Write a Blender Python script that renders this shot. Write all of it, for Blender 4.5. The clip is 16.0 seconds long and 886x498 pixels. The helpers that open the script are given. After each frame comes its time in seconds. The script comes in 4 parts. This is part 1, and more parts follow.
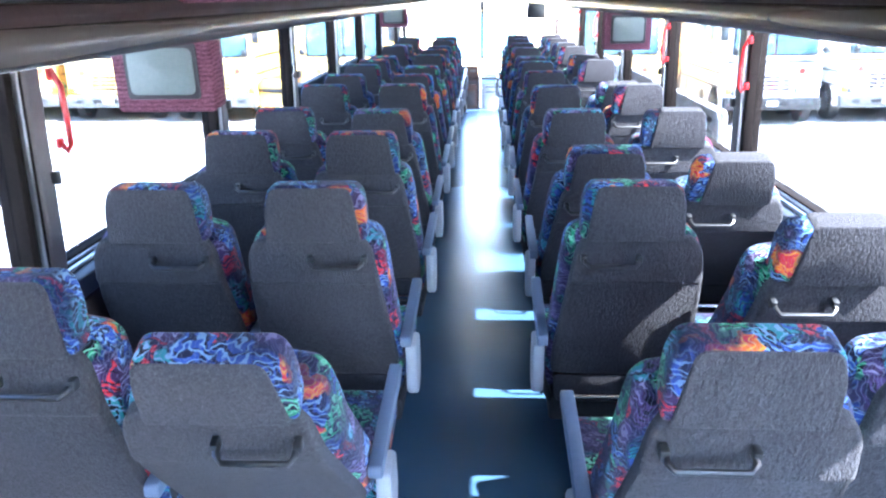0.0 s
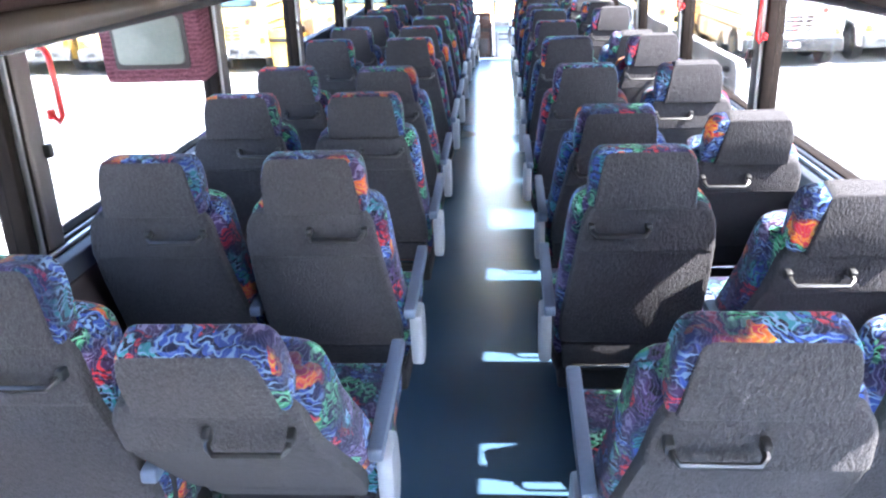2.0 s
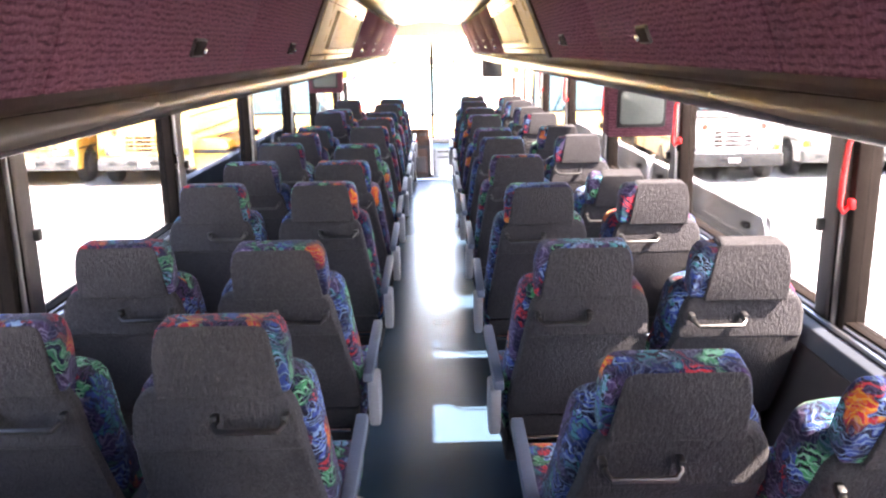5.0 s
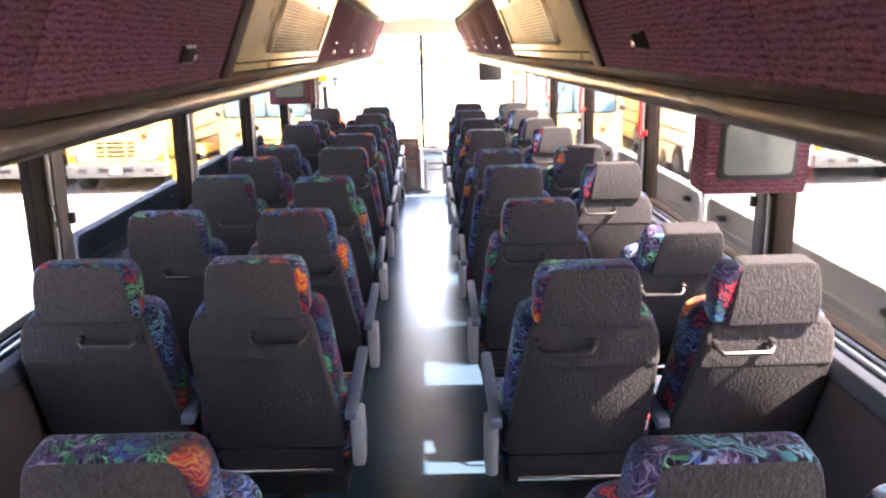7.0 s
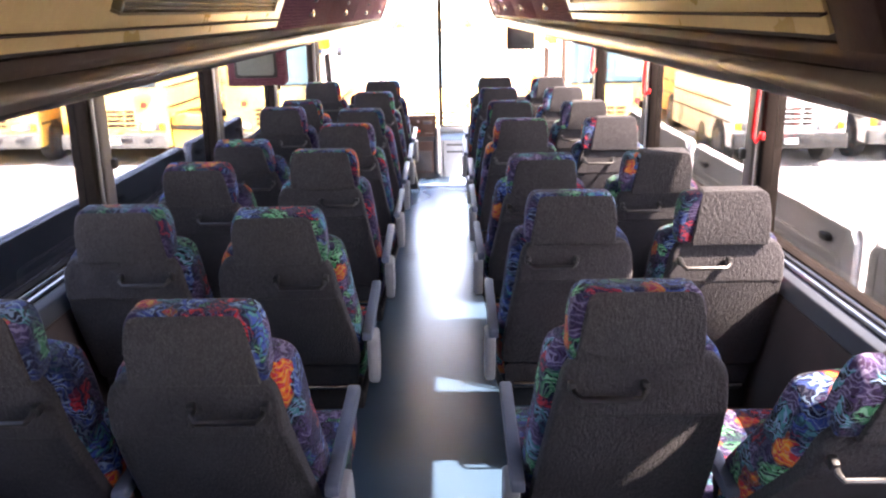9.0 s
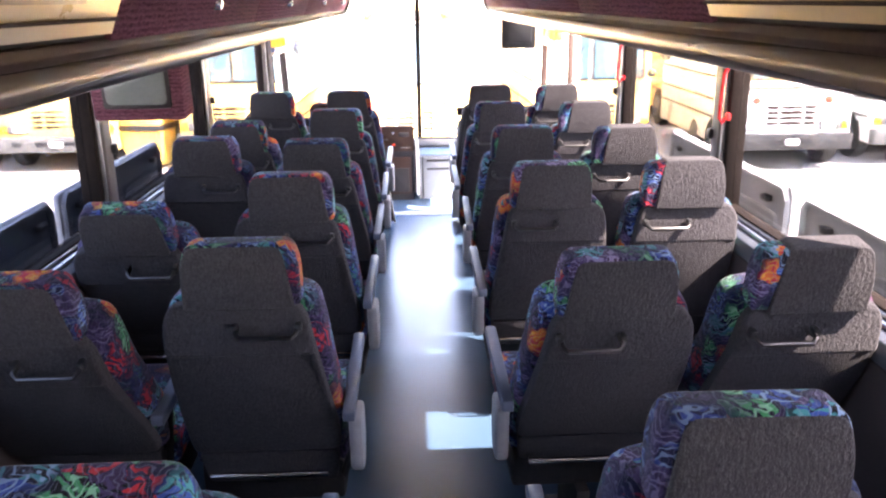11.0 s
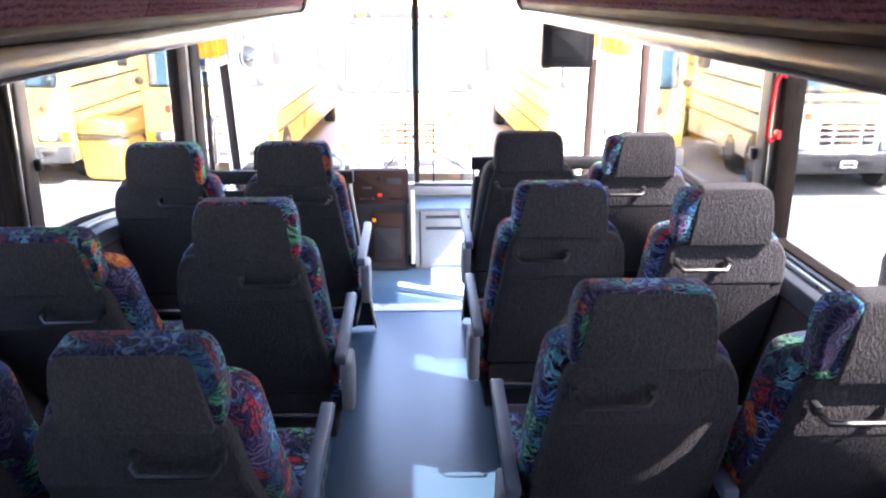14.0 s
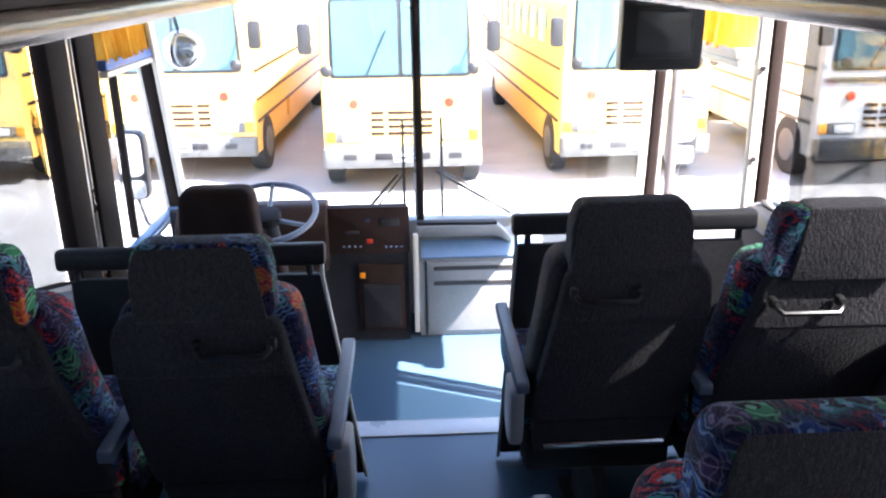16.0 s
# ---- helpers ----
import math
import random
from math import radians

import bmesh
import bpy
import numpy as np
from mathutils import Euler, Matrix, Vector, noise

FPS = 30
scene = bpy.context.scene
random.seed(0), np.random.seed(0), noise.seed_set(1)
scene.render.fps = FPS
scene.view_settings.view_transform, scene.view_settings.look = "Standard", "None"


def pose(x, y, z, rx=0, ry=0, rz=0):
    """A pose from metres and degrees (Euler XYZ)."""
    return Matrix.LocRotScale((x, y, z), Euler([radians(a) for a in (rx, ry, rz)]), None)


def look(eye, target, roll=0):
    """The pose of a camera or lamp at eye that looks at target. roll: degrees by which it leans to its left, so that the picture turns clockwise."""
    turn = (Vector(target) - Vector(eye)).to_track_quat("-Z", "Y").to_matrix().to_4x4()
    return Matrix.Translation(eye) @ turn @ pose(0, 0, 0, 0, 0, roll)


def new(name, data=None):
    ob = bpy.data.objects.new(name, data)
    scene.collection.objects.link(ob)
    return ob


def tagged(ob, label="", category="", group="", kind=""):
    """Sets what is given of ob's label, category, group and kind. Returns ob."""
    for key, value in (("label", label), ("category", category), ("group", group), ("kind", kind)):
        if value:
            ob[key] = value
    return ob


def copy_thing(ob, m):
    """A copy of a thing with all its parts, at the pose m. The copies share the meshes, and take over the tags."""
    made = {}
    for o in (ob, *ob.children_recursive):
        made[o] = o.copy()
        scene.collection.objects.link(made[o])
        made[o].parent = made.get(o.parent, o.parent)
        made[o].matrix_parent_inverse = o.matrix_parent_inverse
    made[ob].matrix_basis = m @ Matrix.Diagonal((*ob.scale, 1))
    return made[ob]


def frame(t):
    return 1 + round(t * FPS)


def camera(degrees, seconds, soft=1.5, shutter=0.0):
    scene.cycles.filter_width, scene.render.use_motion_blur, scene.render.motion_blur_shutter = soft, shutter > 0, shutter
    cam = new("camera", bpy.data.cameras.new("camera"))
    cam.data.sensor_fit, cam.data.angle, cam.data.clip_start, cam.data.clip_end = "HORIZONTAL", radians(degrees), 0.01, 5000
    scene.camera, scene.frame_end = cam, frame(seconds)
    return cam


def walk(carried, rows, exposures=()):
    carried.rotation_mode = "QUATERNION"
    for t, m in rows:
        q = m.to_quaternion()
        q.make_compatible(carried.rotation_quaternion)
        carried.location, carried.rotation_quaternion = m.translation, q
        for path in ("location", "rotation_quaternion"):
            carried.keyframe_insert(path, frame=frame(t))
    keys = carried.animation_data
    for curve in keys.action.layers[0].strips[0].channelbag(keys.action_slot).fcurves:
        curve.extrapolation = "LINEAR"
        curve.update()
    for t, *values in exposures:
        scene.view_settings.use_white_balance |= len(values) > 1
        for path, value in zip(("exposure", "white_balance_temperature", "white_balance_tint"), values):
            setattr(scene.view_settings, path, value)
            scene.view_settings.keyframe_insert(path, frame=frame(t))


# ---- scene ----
cam = camera(56.8, 16.0, 2.3)
PATH = [
    (0, (0.057, 0.055, 1.562), (-0.042, 1.964, 0.974), -0.8),
    (0.5, (0.057, 0.066, 1.562), (-0.017, 1.987, 1.014), 0.1),
    (1, (0.065, 0.072, 1.57), (0.005, 1.995, 1.026), -0.4),
    (1.5, (0.07, 0.092, 1.591), (-0.045, 1.973, 0.921), -1.3),
    (2, (0.092, 0.142, 1.599), (-0.049, 2.008, 0.891), -2.0),
    (2.5, (0.08, 0.288, 1.597), (-0.018, 2.18, 0.956), -1.6),
    (2.9, (0.046, 0.487, 1.596), (-0.002, 2.408, 1.04), -0.5),
    (3, (0.04, 0.538, 1.602), (-0.004, 2.466, 1.07), -0.9),
    (3.5, (0.041, 0.741, 1.607), (0.022, 2.667, 1.067), -0.6),
    (3.8, (0.06, 0.912, 1.614), (0.02, 2.836, 1.07), -0.5),
    (4, (0.08, 1.017, 1.62), (0.022, 2.958, 1.143), -0.9),
    (4.5, (0.086, 1.237, 1.611), (0.032, 3.174, 1.116), -0.7),
    (4.9, (0.052, 1.458, 1.61), (0.059, 3.393, 1.104), -0.9),
    (5, (0.046, 1.52, 1.61), (0.062, 3.463, 1.136), -1.0),
    (5.2, (0.036, 1.628, 1.622), (0.075, 3.582, 1.195), -1.1),
    (7.3, (0.059, 2.926, 1.627), (0.096, 4.867, 1.143), -1.1),
    (7.4, (0.073, 2.987, 1.624), (0.114, 4.927, 1.138), -1.9),
    (7.5, (0.063, 3.052, 1.62), (0.101, 4.991, 1.131), -2.0),
    (8, (0.079, 3.434, 1.628), (0.052, 5.386, 1.194), -0.9),
    (8.2, (0.083, 3.572, 1.627), (0.053, 5.512, 1.142), -1.3),
    (10.3, (0.046, 5.098, 1.603), (0.073, 7.011, 1.021), 0.1),
    (10.5, (0.03, 5.255, 1.607), (0.07, 7.173, 1.041), -0.4),
    (11, (0.007, 5.578, 1.615), (0.063, 7.491, 1.034), -0.8),
    (11.5, (0.036, 5.97, 1.608), (0.042, 7.887, 1.038), 0.1),
    (12, (0.043, 6.351, 1.593), (0.05, 8.26, 0.997), 0.1),
    (12.5, (-0.005, 6.703, 1.61), (0.059, 8.611, 1.014), 0.0),
    (13, (0.011, 7.04, 1.581), (0.071, 8.941, 0.963), 0.2),
    (13.5, (0.039, 7.399, 1.604), (0.065, 9.306, 1.003), 0.5),
    (14, (0.050, 7.770, 1.597), (0.105, 9.681, 1.008), -0.0),
    (14.5, (0.063, 8.114, 1.597), (0.113, 10.021, 0.996), -1.9),
    (15, (0.062, 8.508, 1.603), (0.109, 10.418, 1.011), -1.3),
    (15.5, (-0.000, 8.935, 1.581), (0.041, 10.842, 0.979), -0.6),
    (16, (0.002, 9.288, 1.574), (0.069, 11.179, 0.926), -0.9),
]
walk(cam, [(t, look(eye, target, roll)) for t, eye, target, roll in PATH],
     [(0, 6.28, 5650, 20), (1.0, 6.28, 5850, 21), (2.0, 6.32, 6600, 23), (3.0, 6.2, 7050, 28), (5.0, 6.14, 8100, 34), (8.0, 5.80, 8500, 37), (11.0, 5.80, 7850, 38), (13.5, 5.40, 7050, 33), (15.0, 4.5, 6800, 28), (16.0, 3.75, 6700, 24)])

# ---- world, sun ----
SUN_DIR = Vector((1.0, -0.45, 1.295)).normalized()      # towards the sun: behind and to the right
world = bpy.data.worlds.new("world")
scene.world = world
world.use_nodes = True
wn = world.node_tree
sky = wn.nodes.new("ShaderNodeTexSky")
sky.sky_type = "NISHITA"
sky.sun_disc = False
sky.sun_elevation = math.asin(SUN_DIR.z)
sky.sun_rotation = math.atan2(SUN_DIR.x, SUN_DIR.y)
sky.air_density, sky.dust_density = 1.0, 1.6
wn.nodes["Background"].inputs["Strength"].default_value = 0.14
wn.links.new(sky.outputs[0], wn.nodes["Background"].inputs["Color"])
sun_data = bpy.data.lights.new("sun", "SUN")
sun_data.energy, sun_data.angle, sun_data.color = 5.0, radians(0.5), (1.0, 0.95, 0.87)
sun = new("sun", sun_data)
sun.matrix_world = look((40, -24, 47), (0, 0, 0))
sun.rotation_mode = "QUATERNION"
sun.rotation_quaternion = (-SUN_DIR).to_track_quat("-Z", "Y")


# ---- materials ----
def mat(name, col, rough=0.5, metal=0.0, spec=0.5):
    m = bpy.data.materials.new(name)
    m.use_nodes = True
    b = m.node_tree.nodes["Principled BSDF"]
    b.inputs["Base Color"].default_value = (*col, 1)
    b.inputs["Roughness"].default_value = rough
    b.inputs["Metallic"].default_value = metal
    b.inputs["Specular IOR Level"].default_value = spec
    return m


def node(m, kind, **values):
    n = m.node_tree.nodes.new(kind)
    for k, v in values.items():
        n.inputs[k].default_value = v
    return n


def join(m, a, b):
    m.node_tree.links.new(a, b)


def bsdf(m):
    return m.node_tree.nodes["Principled BSDF"]


def ramp(m, fac, stops, constant=False):
    r = m.node_tree.nodes.new("ShaderNodeValToRGB")
    r.color_ramp.interpolation = "CONSTANT" if constant else "LINEAR"
    while len(r.color_ramp.elements) < len(stops):
        r.color_ramp.elements.new(0.5)
    for e, (p, c) in zip(r.color_ramp.elements, stops):
        e.position, e.color = p, (*c, 1)
    join(m, fac, r.inputs[0])
    return r.outputs[0]


def coords(m, scale=(1, 1, 1), shuffled=False):
    tc = m.node_tree.nodes.new("ShaderNodeTexCoord")
    mp = m.node_tree.nodes.new("ShaderNodeMapping")
    mp.inputs["Scale"].default_value = scale
    join(m, tc.outputs["Object"], mp.inputs[0])
    if shuffled:
        info = m.node_tree.nodes.new("ShaderNodeObjectInfo")
        mul = m.node_tree.nodes.new("ShaderNodeMath")
        mul.operation = "MULTIPLY"
        mul.inputs[1].default_value = 37.0
        join(m, info.outputs["Random"], mul.inputs[0])
        comb = m.node_tree.nodes.new("ShaderNodeCombineXYZ")
        for i in range(3):
            join(m, mul.outputs[0], comb.inputs[i])
        join(m, comb.outputs[0], mp.inputs["Location"])
    return mp.outputs[0]


def noise_tex(m, vec, scale, detail=3.0, rough=0.6):
    n = node(m, "ShaderNodeTexNoise", Scale=scale, Detail=detail, Roughness=rough)
    join(m, vec, n.inputs["Vector"])
    return n.outputs["Fac"]


def bump(m, height, strength, dist):
    b = node(m, "ShaderNodeBump", Strength=strength, Distance=dist)
    join(m, height, b.inputs["Height"])
    join(m, b.outputs[0], bsdf(m).inputs["Normal"])


def mix(m, fac, a, b):
    """Colour mix; a and b are colours or sockets."""
    n = m.node_tree.nodes.new("ShaderNodeMix")
    n.data_type = "RGBA"
    for sock, v in ((n.inputs[0], fac), (n.inputs[6], a), (n.inputs[7], b)):
        if isinstance(v, (int, float)):
            sock.default_value = v
        elif isinstance(v, tuple):
            sock.default_value = (*v, 1)
        else:
            join(m, v, sock)
    return n.outputs[2]


def worn(name, lo, hi, rough=(0.4, 0.6), scale=6.0, fine=90.0, metal=0.0, bmp=0.08, shuffled=True, spec=0.5):
    """Paint, plastic or metal with large stains and fine grain."""
    m = mat(name, lo, rough[0], metal, spec)
    v = coords(m, shuffled=shuffled)
    big, small = noise_tex(m, v, scale, 4), noise_tex(m, v, fine, 2)
    f = mix(m, 0.35, big, small)
    join(m, ramp(m, f, [(0.3, lo), (0.7, hi)]), bsdf(m).inputs["Base Color"])
    rr = ramp(m, big, [(0.3, (rough[0],) * 3), (0.7, (rough[1],) * 3)])
    join(m, rr, bsdf(m).inputs["Roughness"])
    bump(m, small, bmp, 0.002)
    return m


def tweed_material():
    """Salt-and-pepper looped carpet, brushed in soft vertical streaks."""
    m = mat("grey_tweed_carpet", (0.1, 0.1, 0.105), 0.95, spec=0.1)
    v = coords(m, (1, 1, 0.55), True)
    a, b, c = noise_tex(m, v, 420, 2, 0.7), noise_tex(m, v, 150, 2), noise_tex(m, v, 6, 3)
    speck = ramp(m, a, [(0.38, (0.018, 0.017, 0.019)), (0.5, (0.048, 0.045, 0.050)), (0.63, (0.135, 0.128, 0.134))])
    base = mix(m, 0.72, speck, ramp(m, b, [(0.35, (0.040, 0.0375, 0.042)), (0.65, (0.066, 0.062, 0.069))]))
    join(m, mix(m, ramp(m, c, [(0.32, (0.0,) * 3), (0.72, (0.4,) * 3)]), base, (0.036, 0.033, 0.037)), bsdf(m).inputs["Base Color"])
    bump(m, mix(m, 0.65, a, b), 0.9, 0.010)
    bsdf(m).inputs["Sheen Weight"].default_value = 0.08
    return m


def pattern_material():
    """Loud woven moquette: patches of violet hatching, blue and teal brush strokes, green, red and orange blots."""
    m = mat("patterned_moquette", (0.1, 0.1, 0.4), 0.9, spec=0.12)
    v = coords(m, (1, 1, 1), True)
    warp = node(m, "ShaderNodeTexNoise", Scale=19.0, Detail=2.0)
    join(m, v, warp.inputs["Vector"])
    add = m.node_tree.nodes.new("ShaderNodeVectorMath")
    add.operation = "MULTIPLY_ADD"
    add.inputs[1].default_value = (0.085, 0.085, 0.085)
    join(m, warp.outputs["Color"], add.inputs[0])
    join(m, v, add.inputs[2])
    w = add.outputs[0]

    def strokes(scale, distortion, axis, lo, hi, top=1.0):
        wave = node(m, "ShaderNodeTexWave", Scale=scale, Distortion=distortion, Detail=1.0)
        wave.inputs["Detail Scale"].default_value = 1.4
        wave.bands_direction = axis
        join(m, w, wave.inputs["Vector"])
        return ramp(m, wave.outputs["Fac"], [(lo, (0,) * 3), (hi, (top,) * 3)])
    cell = node(m, "ShaderNodeTexVoronoi", Scale=17.0)
    join(m, w, cell.inputs["Vector"])
    sep = m.node_tree.nodes.new("ShaderNodeSeparateColor")
    join(m, cell.outputs["Color"], sep.inputs[0])
    navy, black = (0.007, 0.009, 0.034), (0.004, 0.004, 0.008)
    violet, plum = (0.072, 0.045, 0.125), (0.045, 0.022, 0.065)
    blue, sky, teal = (0.030, 0.080, 0.32), (0.24, 0.40, 0.62), (0.025, 0.24, 0.27)
    green, lime = (0.020, 0.27, 0.11), (0.22, 0.60, 0.36)
    red, orange, gold = (0.58, 0.030, 0.042), (0.72, 0.14, 0.022), (0.74, 0.36, 0.05)
    first = ramp(m, sep.outputs[0], [(0.0, violet), (0.16, blue), (0.40, plum), (0.49, teal), (0.63, green), (0.76, red), (0.88, orange), (0.95, blue)], True)
    second = ramp(m, sep.outputs[0], [(0.0, plum), (0.16, navy), (0.40, black), (0.49, black), (0.63, black), (0.76, plum), (0.88, red), (0.95, teal)], True)
    third = ramp(m, sep.outputs[0], [(0.0, (0.25, 0.21, 0.36)), (0.16, sky), (0.40, violet), (0.49, sky), (0.63, lime), (0.76, black), (0.88, gold), (0.95, black)], True)
    col = mix(m, strokes(15, 9, "DIAGONAL", 0.46, 0.60), first, second)
    col = mix(m, strokes(23, 7, "Z", 0.76, 0.88, 0.85), col, third)
    rim = ramp(m, cell.outputs["Distance"], [(0.52, (0,) * 3), (0.66, (0.75,) * 3)])
    col = mix(m, rim, col, navy)
    col = mix(m, strokes(34, 3, "X", 0.88, 0.95, 0.22), col, (0.30, 0.33, 0.46))
    col = mix(m, ramp(m, noise_tex(m, v, 5, 2), [(0.42, (0.0,) * 3), (0.60, (0.62,) * 3)]), col, navy)
    join(m, col, bsdf(m).inputs["Base Color"])
    bump(m, noise_tex(m, v, 500, 1), 0.5, 0.002)
    bsdf(m).inputs["Sheen Weight"].default_value = 0.1
    return m


def rack_carpet_material():
    """Burgundy ribbed wall carpet with broken dark weft rows."""
    m = mat("burgundy_woven_carpet", (0.15, 0.05, 0.08), 0.95, spec=0.1)
    v = coords(m, (1, 1, 1))
    warp = node(m, "ShaderNodeTexNoise", Scale=26.0, Detail=2.0)
    join(m, v, warp.inputs["Vector"])
    add = m.node_tree.nodes.new("ShaderNodeVectorMath")
    add.operation = "MULTIPLY_ADD"
    add.inputs[1].default_value = (0.0, 0.03, 0.012)
    join(m, warp.outputs["Color"], add.inputs[0])
    join(m, v, add.inputs[2])
    wave = node(m, "ShaderNodeTexWave", Scale=28.0, Distortion=2.2)
    wave.bands_direction = "Z"
    join(m, add.outputs[0], wave.inputs["Vector"])
    v2 = coords(m, (1, 0.6, 2.4))
    dash = ramp(m, noise_tex(m, v2, 85, 2), [(0.38, (0,) * 3), (0.64, (1,) * 3)])
    rows = ramp(m, wave.outputs["Fac"], [(0.45, (0,) * 3), (0.75, (1,) * 3)])
    mm = m.node_tree.nodes.new("ShaderNodeMath")
    mm.operation = "MULTIPLY"
    join(m, dash, mm.inputs[0])
    join(m, rows, mm.inputs[1])
    base = ramp(m, noise_tex(m, v, 130, 2), [(0.3, (0.115, 0.040, 0.058)), (0.7, (0.20, 0.082, 0.110))])
    join(m, mix(m, mm.outputs[0], base, (0.062, 0.021, 0.033)), bsdf(m).inputs["Base Color"])
    bump(m, mix(m, 0.5, wave.outputs["Fac"], noise_tex(m, v, 260, 2)), 0.6, 0.004)
    return m


def floor_material():
    m = mat("blue_grey_vinyl", (0.05, 0.07, 0.085), 0.35, spec=0.22)
    v = coords(m)
    big = noise_tex(m, v, 1.6, 0, 0.4)
    join(m, ramp(m, big, [(0.2, (0.036, 0.078, 0.127)), (0.8, (0.047, 0.096, 0.152))]), bsdf(m).inputs["Base Color"])
    bsdf(m).inputs["Roughness"].default_value = 0.27
    return m


def asphalt_material():
    m = mat("worn_asphalt", (0.2, 0.2, 0.2), 0.9, spec=0.2)
    v = coords(m)
    big, mid, fine = noise_tex(m, v, 0.12, 5), noise_tex(m, v, 1.3, 5), noise_tex(m, v, 60, 2)
    col = ramp(m, mix(m, 0.45, big, mid), [(0.32, (0.24, 0.242, 0.245)), (0.68, (0.40, 0.402, 0.405))])
    join(m, mix(m, ramp(m, fine, [(0.4, (0.25,) * 3), (0.6, (0,) * 3)]), col, (0.07, 0.07, 0.07)), bsdf(m).inputs["Base Color"])
    bump(m, fine, 0.4, 0.01)
    return m


def pane_material(name, tint, gloss=0.07):
    m = bpy.data.materials.new(name)
    m.use_nodes = True
    nt = m.node_tree
    nt.nodes.remove(nt.nodes["Principled BSDF"])
    tr = node(m, "ShaderNodeBsdfTransparent", Color=(*tint, 1))
    gl = node(m, "ShaderNodeBsdfGlossy", Roughness=0.03)
    mx = node(m, "ShaderNodeMixShader", Fac=gloss)
    join(m, tr.outputs[0], mx.inputs[1])
    join(m, gl.outputs[0], mx.inputs[2])
    join(m, mx.outputs[0], nt.nodes["Material Output"].inputs[0])
    return m


def cloth_material():
    """Thin gold curtain cloth that lets daylight through its folds."""
    m = mat("gold_pleated_cloth", (0.7, 0.4, 0.05), 0.9)
    v = coords(m, (1, 1, 0.2))
    col = ramp(m, noise_tex(m, v, 60, 3), [(0.3, (0.74, 0.44, 0.05)), (0.7, (0.92, 0.68, 0.17))])
    join(m, col, bsdf(m).inputs["Base Color"])
    tl = node(m, "ShaderNodeBsdfTranslucent")
    join(m, col, tl.inputs["Color"])
    mx = node(m, "ShaderNodeMixShader", Fac=0.6)
    join(m, bsdf(m).outputs[0], mx.inputs[1])
    join(m, tl.outputs[0], mx.inputs[2])
    join(m, mx.outputs[0], m.node_tree.nodes["Material Output"].inputs[0])
    return m


TWEED, MOQUETTE, RACK_CARPET = tweed_material(), pattern_material(), rack_carpet_material()
VINYL, ASPHALT = floor_material(), asphalt_material()
GLASS = pane_material("windscreen_glass", (0.88, 0.92, 0.92), 0.05)
TINTED = pane_material("tinted_window_glass", (0.36, 0.385, 0.39), 0.05)
GREY_PLASTIC = worn("grey_plastic", (0.24, 0.24, 0.25), (0.34, 0.34, 0.35), (0.35, 0.5))
MAUVE_TRIM = worn("mauve_grey_trim", (0.105, 0.088, 0.086), (0.15, 0.128, 0.126), (0.4, 0.55))
COVE = worn("warm_grey_cove_plastic", (0.084, 0.066, 0.052), (0.096, 0.077, 0.062), (0.25, 0.27), bmp=0.03)
BLUE_GREY = worn("blue_grey_armrest", (0.10, 0.13, 0.185), (0.14, 0.175, 0.24), (0.35, 0.5))
PALE_PLASTIC = worn("pale_grey_plastic", (0.28, 0.29, 0.31), (0.38, 0.39, 0.41), (0.4, 0.55))
BLACK = worn("black_plastic", (0.012, 0.012, 0.013), (0.03, 0.03, 0.032), (0.35, 0.55))
RUBBER = worn("black_rubber", (0.012, 0.009, 0.008), (0.023, 0.017, 0.015), (0.7, 0.85), spec=0.06)
SILL_GREY = worn("slate_blue_sill_plastic", (0.060, 0.070, 0.090), (0.085, 0.098, 0.120), (0.35, 0.45))
DARK_WALL = worn("dark_side_panel_carpet", (0.05, 0.036, 0.036), (0.09, 0.066, 0.064), (0.85, 0.95), bmp=0.5, fine=300)
ALU = worn("brushed_aluminium", (0.52, 0.52, 0.53), (0.7, 0.7, 0.71), (0.25, 0.42), metal=1.0)
HANDLE_METAL = worn("dull_grey_handle_metal", (0.085, 0.083, 0.085), (0.14, 0.138, 0.14), (0.3, 0.45), metal=1.0)
CHROME = worn("worn_chrome", (0.6, 0.6, 0.62), (0.75, 0.75, 0.76), (0.12, 0.25), metal=1.0)
BEIGE = worn("golden_beige_plastic", (0.42, 0.29, 0.12), (0.50, 0.36, 0.165), (0.26, 0.34))
CEILING = worn("tan_ceiling_vinyl", (0.33, 0.24, 0.125), (0.39, 0.29, 0.16), (0.34, 0.42))
RED = worn("red_plastic", (0.55, 0.015, 0.02), (0.72, 0.03, 0.03), (0.2, 0.35))
BROWN = worn("dark_brown_dash_laminate", (0.024, 0.012, 0.010), (0.046, 0.026, 0.021), (0.5, 0.65), spec=0.10)
DASH_DARK = worn("charcoal_dash_plastic", (0.018, 0.018, 0.020), (0.038, 0.037, 0.040), (0.5, 0.65), spec=0.10)
STEP_GREY = worn("grey_enamel_steel", (0.15, 0.165, 0.175), (0.21, 0.225, 0.235), (0.3, 0.5))
SCREEN = worn("grey_green_tube_glass", (0.16, 0.19, 0.175), (0.21, 0.24, 0.225), (0.08, 0.16))
FRINGE = cloth_material()
VISOR_BLUE = worn("royal_blue_rail", (0.05, 0.12, 0.36), (0.09, 0.18, 0.46), (0.3, 0.4))
# Less saturated than bus yellow: outdoor haze and overexposure are in the colour.
YELLOW = worn("washed_out_school_bus_yellow", (0.72, 0.42, 0.08), (0.82, 0.53, 0.16), (0.25, 0.45), scale=1.2)
WHITE = worn("white_coach_paint", (0.66, 0.66, 0.65), (0.8, 0.8, 0.79), (0.22, 0.4), scale=0.8)
